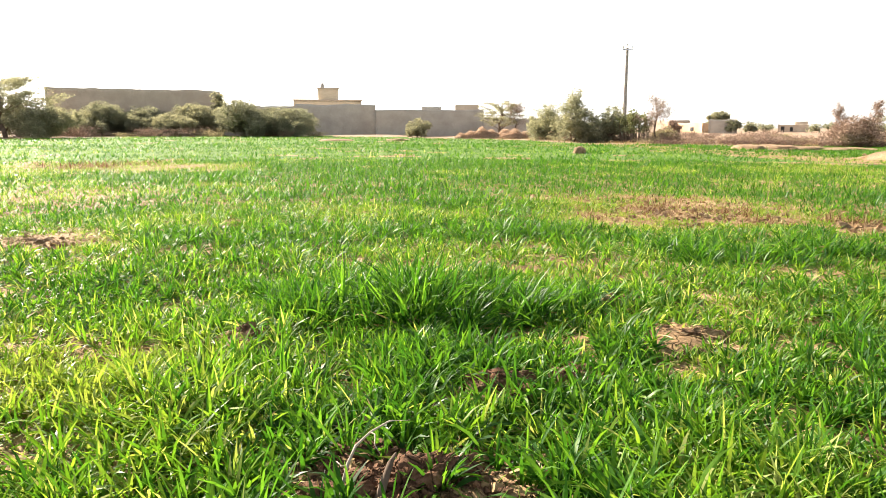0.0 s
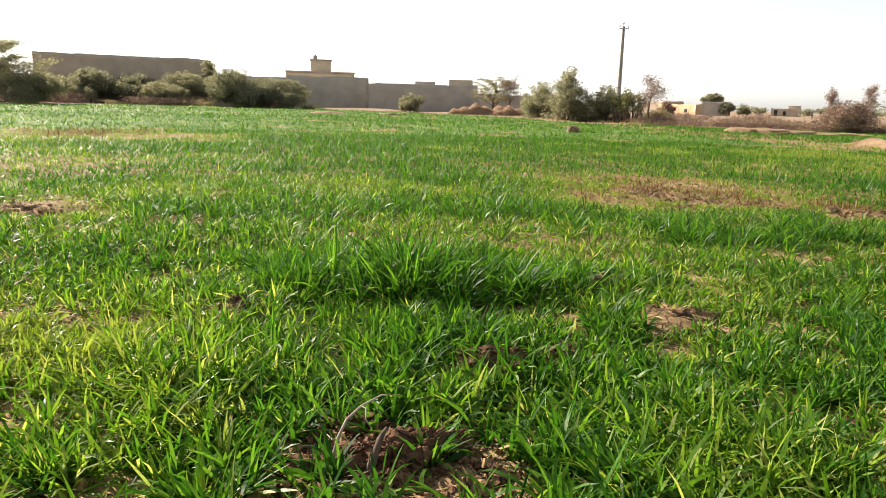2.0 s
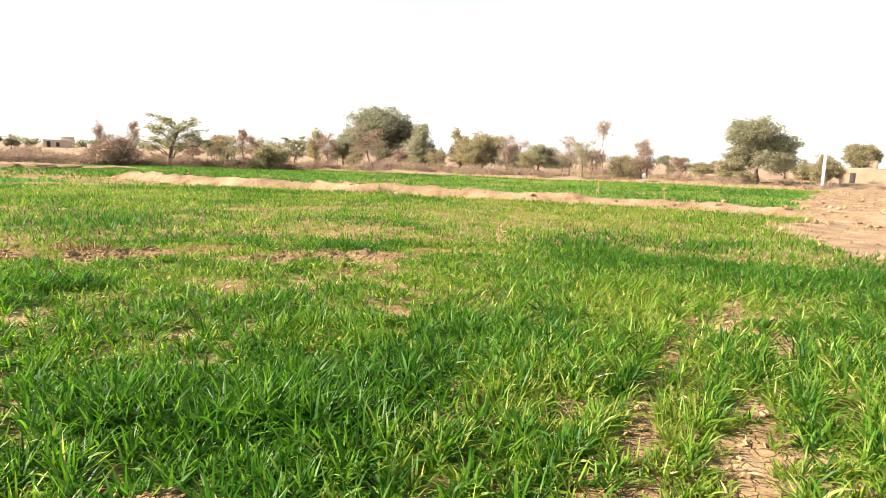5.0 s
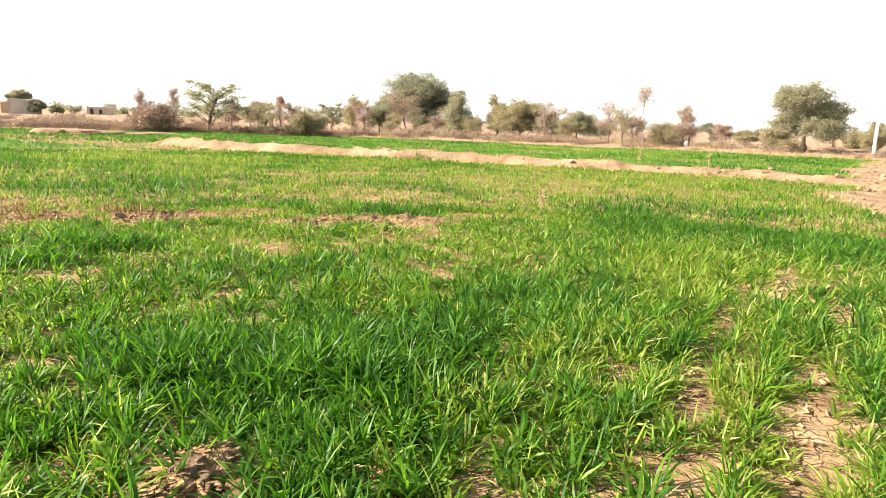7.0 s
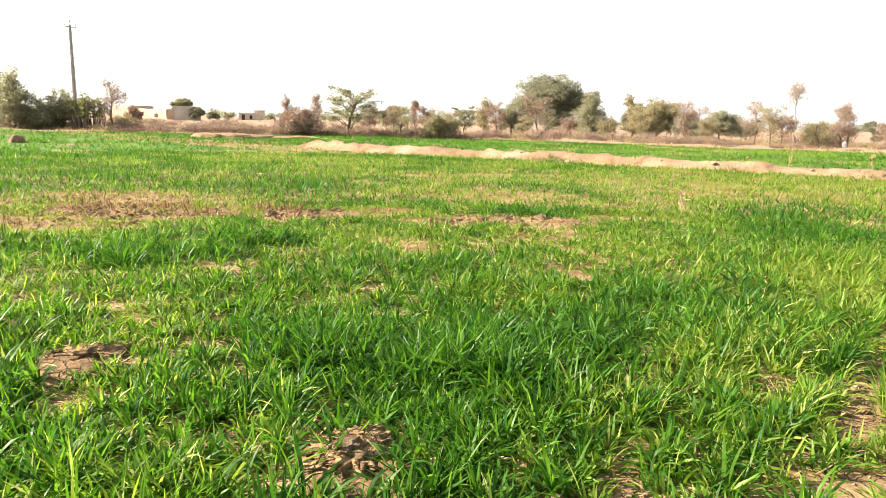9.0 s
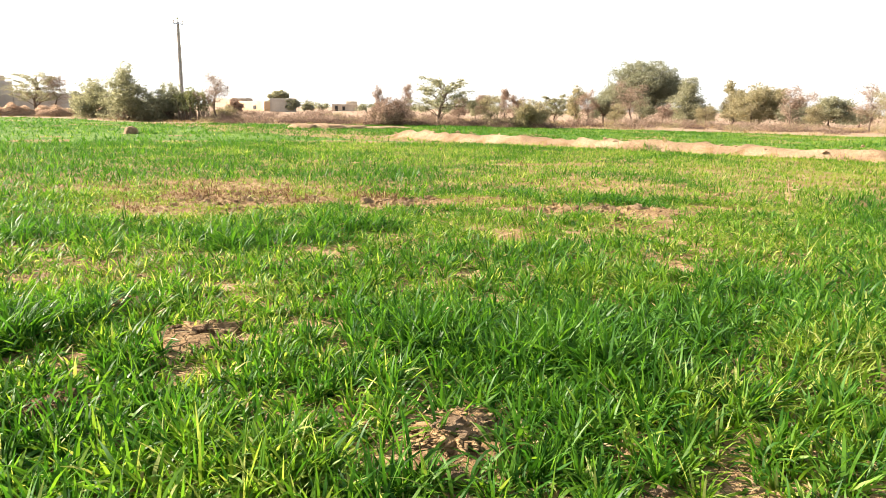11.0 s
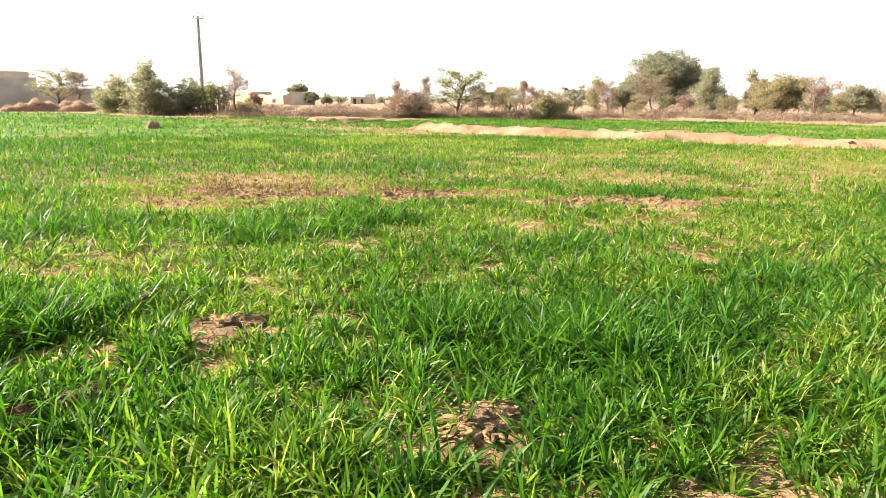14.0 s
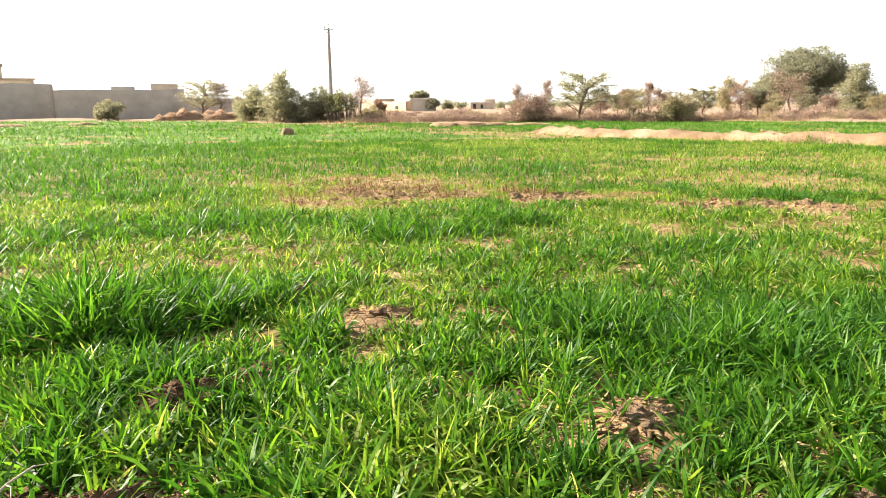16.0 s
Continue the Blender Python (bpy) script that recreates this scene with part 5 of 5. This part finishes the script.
for k, (px, py, w, h, n) in enumerate(((17.6, 30.0, 0.35, 0.4, 150), (19.0, 15.5, 0.3, 0.3, 150), (5.75, 8.45, 0.16, 0.16, 110), (18.2, 24.0, 0.3, 0.3, 120), (7.2, 33.0, 0.6, 0.34, 300), (10.5, 33.0, 1.0, 0.22, 200))):
    dead_weed(px, py, w, h, n, 340 + k, M_LUSH, "clump of dark green weeds on the bank")


def dry_stalk(x, y, h, seed):
    """A tall withered weed with a few drooping side leaves."""
    r = np.random.default_rng(seed)
    root = new("dry_stalk")
    root.matrix_world = place(x, y, r.uniform(0, 360), 0.02)
    tagged(root, "tall thin straw-coloured dry weed stalk", "stalk", "dry stalks in the field")
    s = Shape()
    limb(s, (0, 0, 0), (0.12 * h, 0, h), 0.012, 0.005, r, 0.06, 5, 5)
    part("stem", s, M_HEAP, root)
    s = Shape()
    z = r.uniform(0.3, 1.0, 40)
    s.leaves(np.stack([0.12 * h * z + r.normal(0, 0.03, 40), r.normal(0, 0.03, 40), h * z], -1), 0.05, r, 0.0, 0.22)
    part("withered_leaves", s, M_STRAW, root)


for k, (px, py, h) in enumerate(((9.9, 5.3, 0.42), (22.4, 9.0, 0.6), (22.9, 6.9, 0.4), (19.6, 15.2, 0.3))):
    dry_stalk(px, py, h, 400 + k)


def marker_stone(az, dist, w, h):
    """A small whitewashed stone at the field edge."""
    me = lump(1.0, 140, 1.0)
    me.materials[0] = M_WHITE
    ob = new("marker_stone", me)
    x, y = spot(az, dist)
    ob.matrix_world = pose(x, y, float(level(x, y)) + 0.3 * h, 0, 0, 20) @ Matrix.Diagonal((w / 2, w / 2, h / 2, 1))
    tagged(ob, "small whitewashed marker stone beside a bare tree", "stone")


marker_stone(71.0, 57, 0.3, 0.55)


def earth_ridge(x, y, w, d, h, turn, seed, mat=M_EARTH_SHADE, label="crumbling ridge of dark reddish brown earth toned for shade"):
    """A broken ridge of dug earth with lumps and hollows."""
    off = Vector((seed, 3.1 * seed, 0.7 * seed))
    bm = bmesh.new()
    bmesh.ops.create_icosphere(bm, subdivisions=5, radius=1.0)
    for v in bm.verts:
        p = Vector((v.co.x * w / h, v.co.y * d / h, v.co.z))
        k = 1 + 0.5 * noise.noise(p * 0.9 + off) + 0.42 * abs(noise.noise(p * 2.1 + off)) + 0.24 * noise.noise(p * 5.2 + off) + 0.12 * noise.noise(p * 12 + off)
        v.co = Vector((v.co.x * w * k, v.co.y * d * k, v.co.z * h * k))
    me = bpy.data.meshes.new("earth ridge")
    bm.to_mesh(me)
    bm.free()
    me.materials.append(mat)
    for p in me.polygons:
        p.use_smooth = True
    ob = new("earth_mound", me)
    ob.matrix_world = pose(x, y, float(level(x, y)) - 0.01, 0, 0, turn)
    tagged(ob, label, "mound", "mounds in the field")


earth_ridge(-0.3, 2.06, 0.2, 0.075, 0.06, 18, 2)
earth_ridge(-0.06, 2.12, 0.17, 0.07, 0.07, 24, 5)
earth_ridge(-0.25, 2.34, 0.14, 0.07, 0.045, -15, 9)
for px, py, w, d, h, turn, seed in ((1.9, 2.03, 0.17, 0.13, 0.032, 30, 11), (1.43, 3.9, 0.19, 0.11, 0.036, -10, 13), (3.5, 1.0, 0.06, 0.05, 0.03, 10, 19)):
    earth_ridge(px, py, w, d, h, turn, seed, M_SOIL, "lumpy tan heap of dry cracked soil among the wheat")
earth_ridge(0.62, 3.15, 0.11, 0.07, 0.05, 0, 15)
earth_ridge(0.24, 2.98, 0.15, 0.06, 0.05, 10, 17)


def dead_root():
    """The pale dead stalk that arches over the bare earth, with its root stump."""
    root = new("dead_stalk")
    root.matrix_world = place(-0.3, 2.0, 0, 0.0)
    tagged(root, "pale dry dead stalk arching over bare soil", "stalk")
    r = np.random.default_rng(8)
    s = Shape()
    s.tube([(-0.02, -0.03, -0.02), (-0.012, 0.0, 0.05), (0.0, 0.05, 0.1), (0.02, 0.11, 0.135), (0.06, 0.18, 0.15), (0.12, 0.26, 0.155), (0.19, 0.3, 0.14)], (0.0062, 0.0056, 0.005, 0.0046, 0.004, 0.003, 0.0018), 7)
    stem = part("stem", s, M_BARK_PALE, root)
    for a, b in (((0.0, 0.05, 0.1), (-0.05, 0.1, 0.07)), ((0.06, 0.18, 0.15), (0.1, 0.1, 0.11)), ((-0.02, -0.03, 0.02), (-0.09, -0.06, 0.03))):
        s = Shape()
        limb(s, a, b, 0.003, 0.0015, r, 0.2, 3, 5)
        part("rootlet", s, M_BARK_PALE, stem)
    s = Shape()
    s.tube([(0.1, 0.0, 0.0), (0.12, 0.03, 0.06), (0.135, 0.06, 0.1), (0.15, 0.1, 0.115)], (0.016, 0.013, 0.01, 0.004), 7)
    part("stump", s, M_BARK, root, "short broken brown root stump")


dead_root()
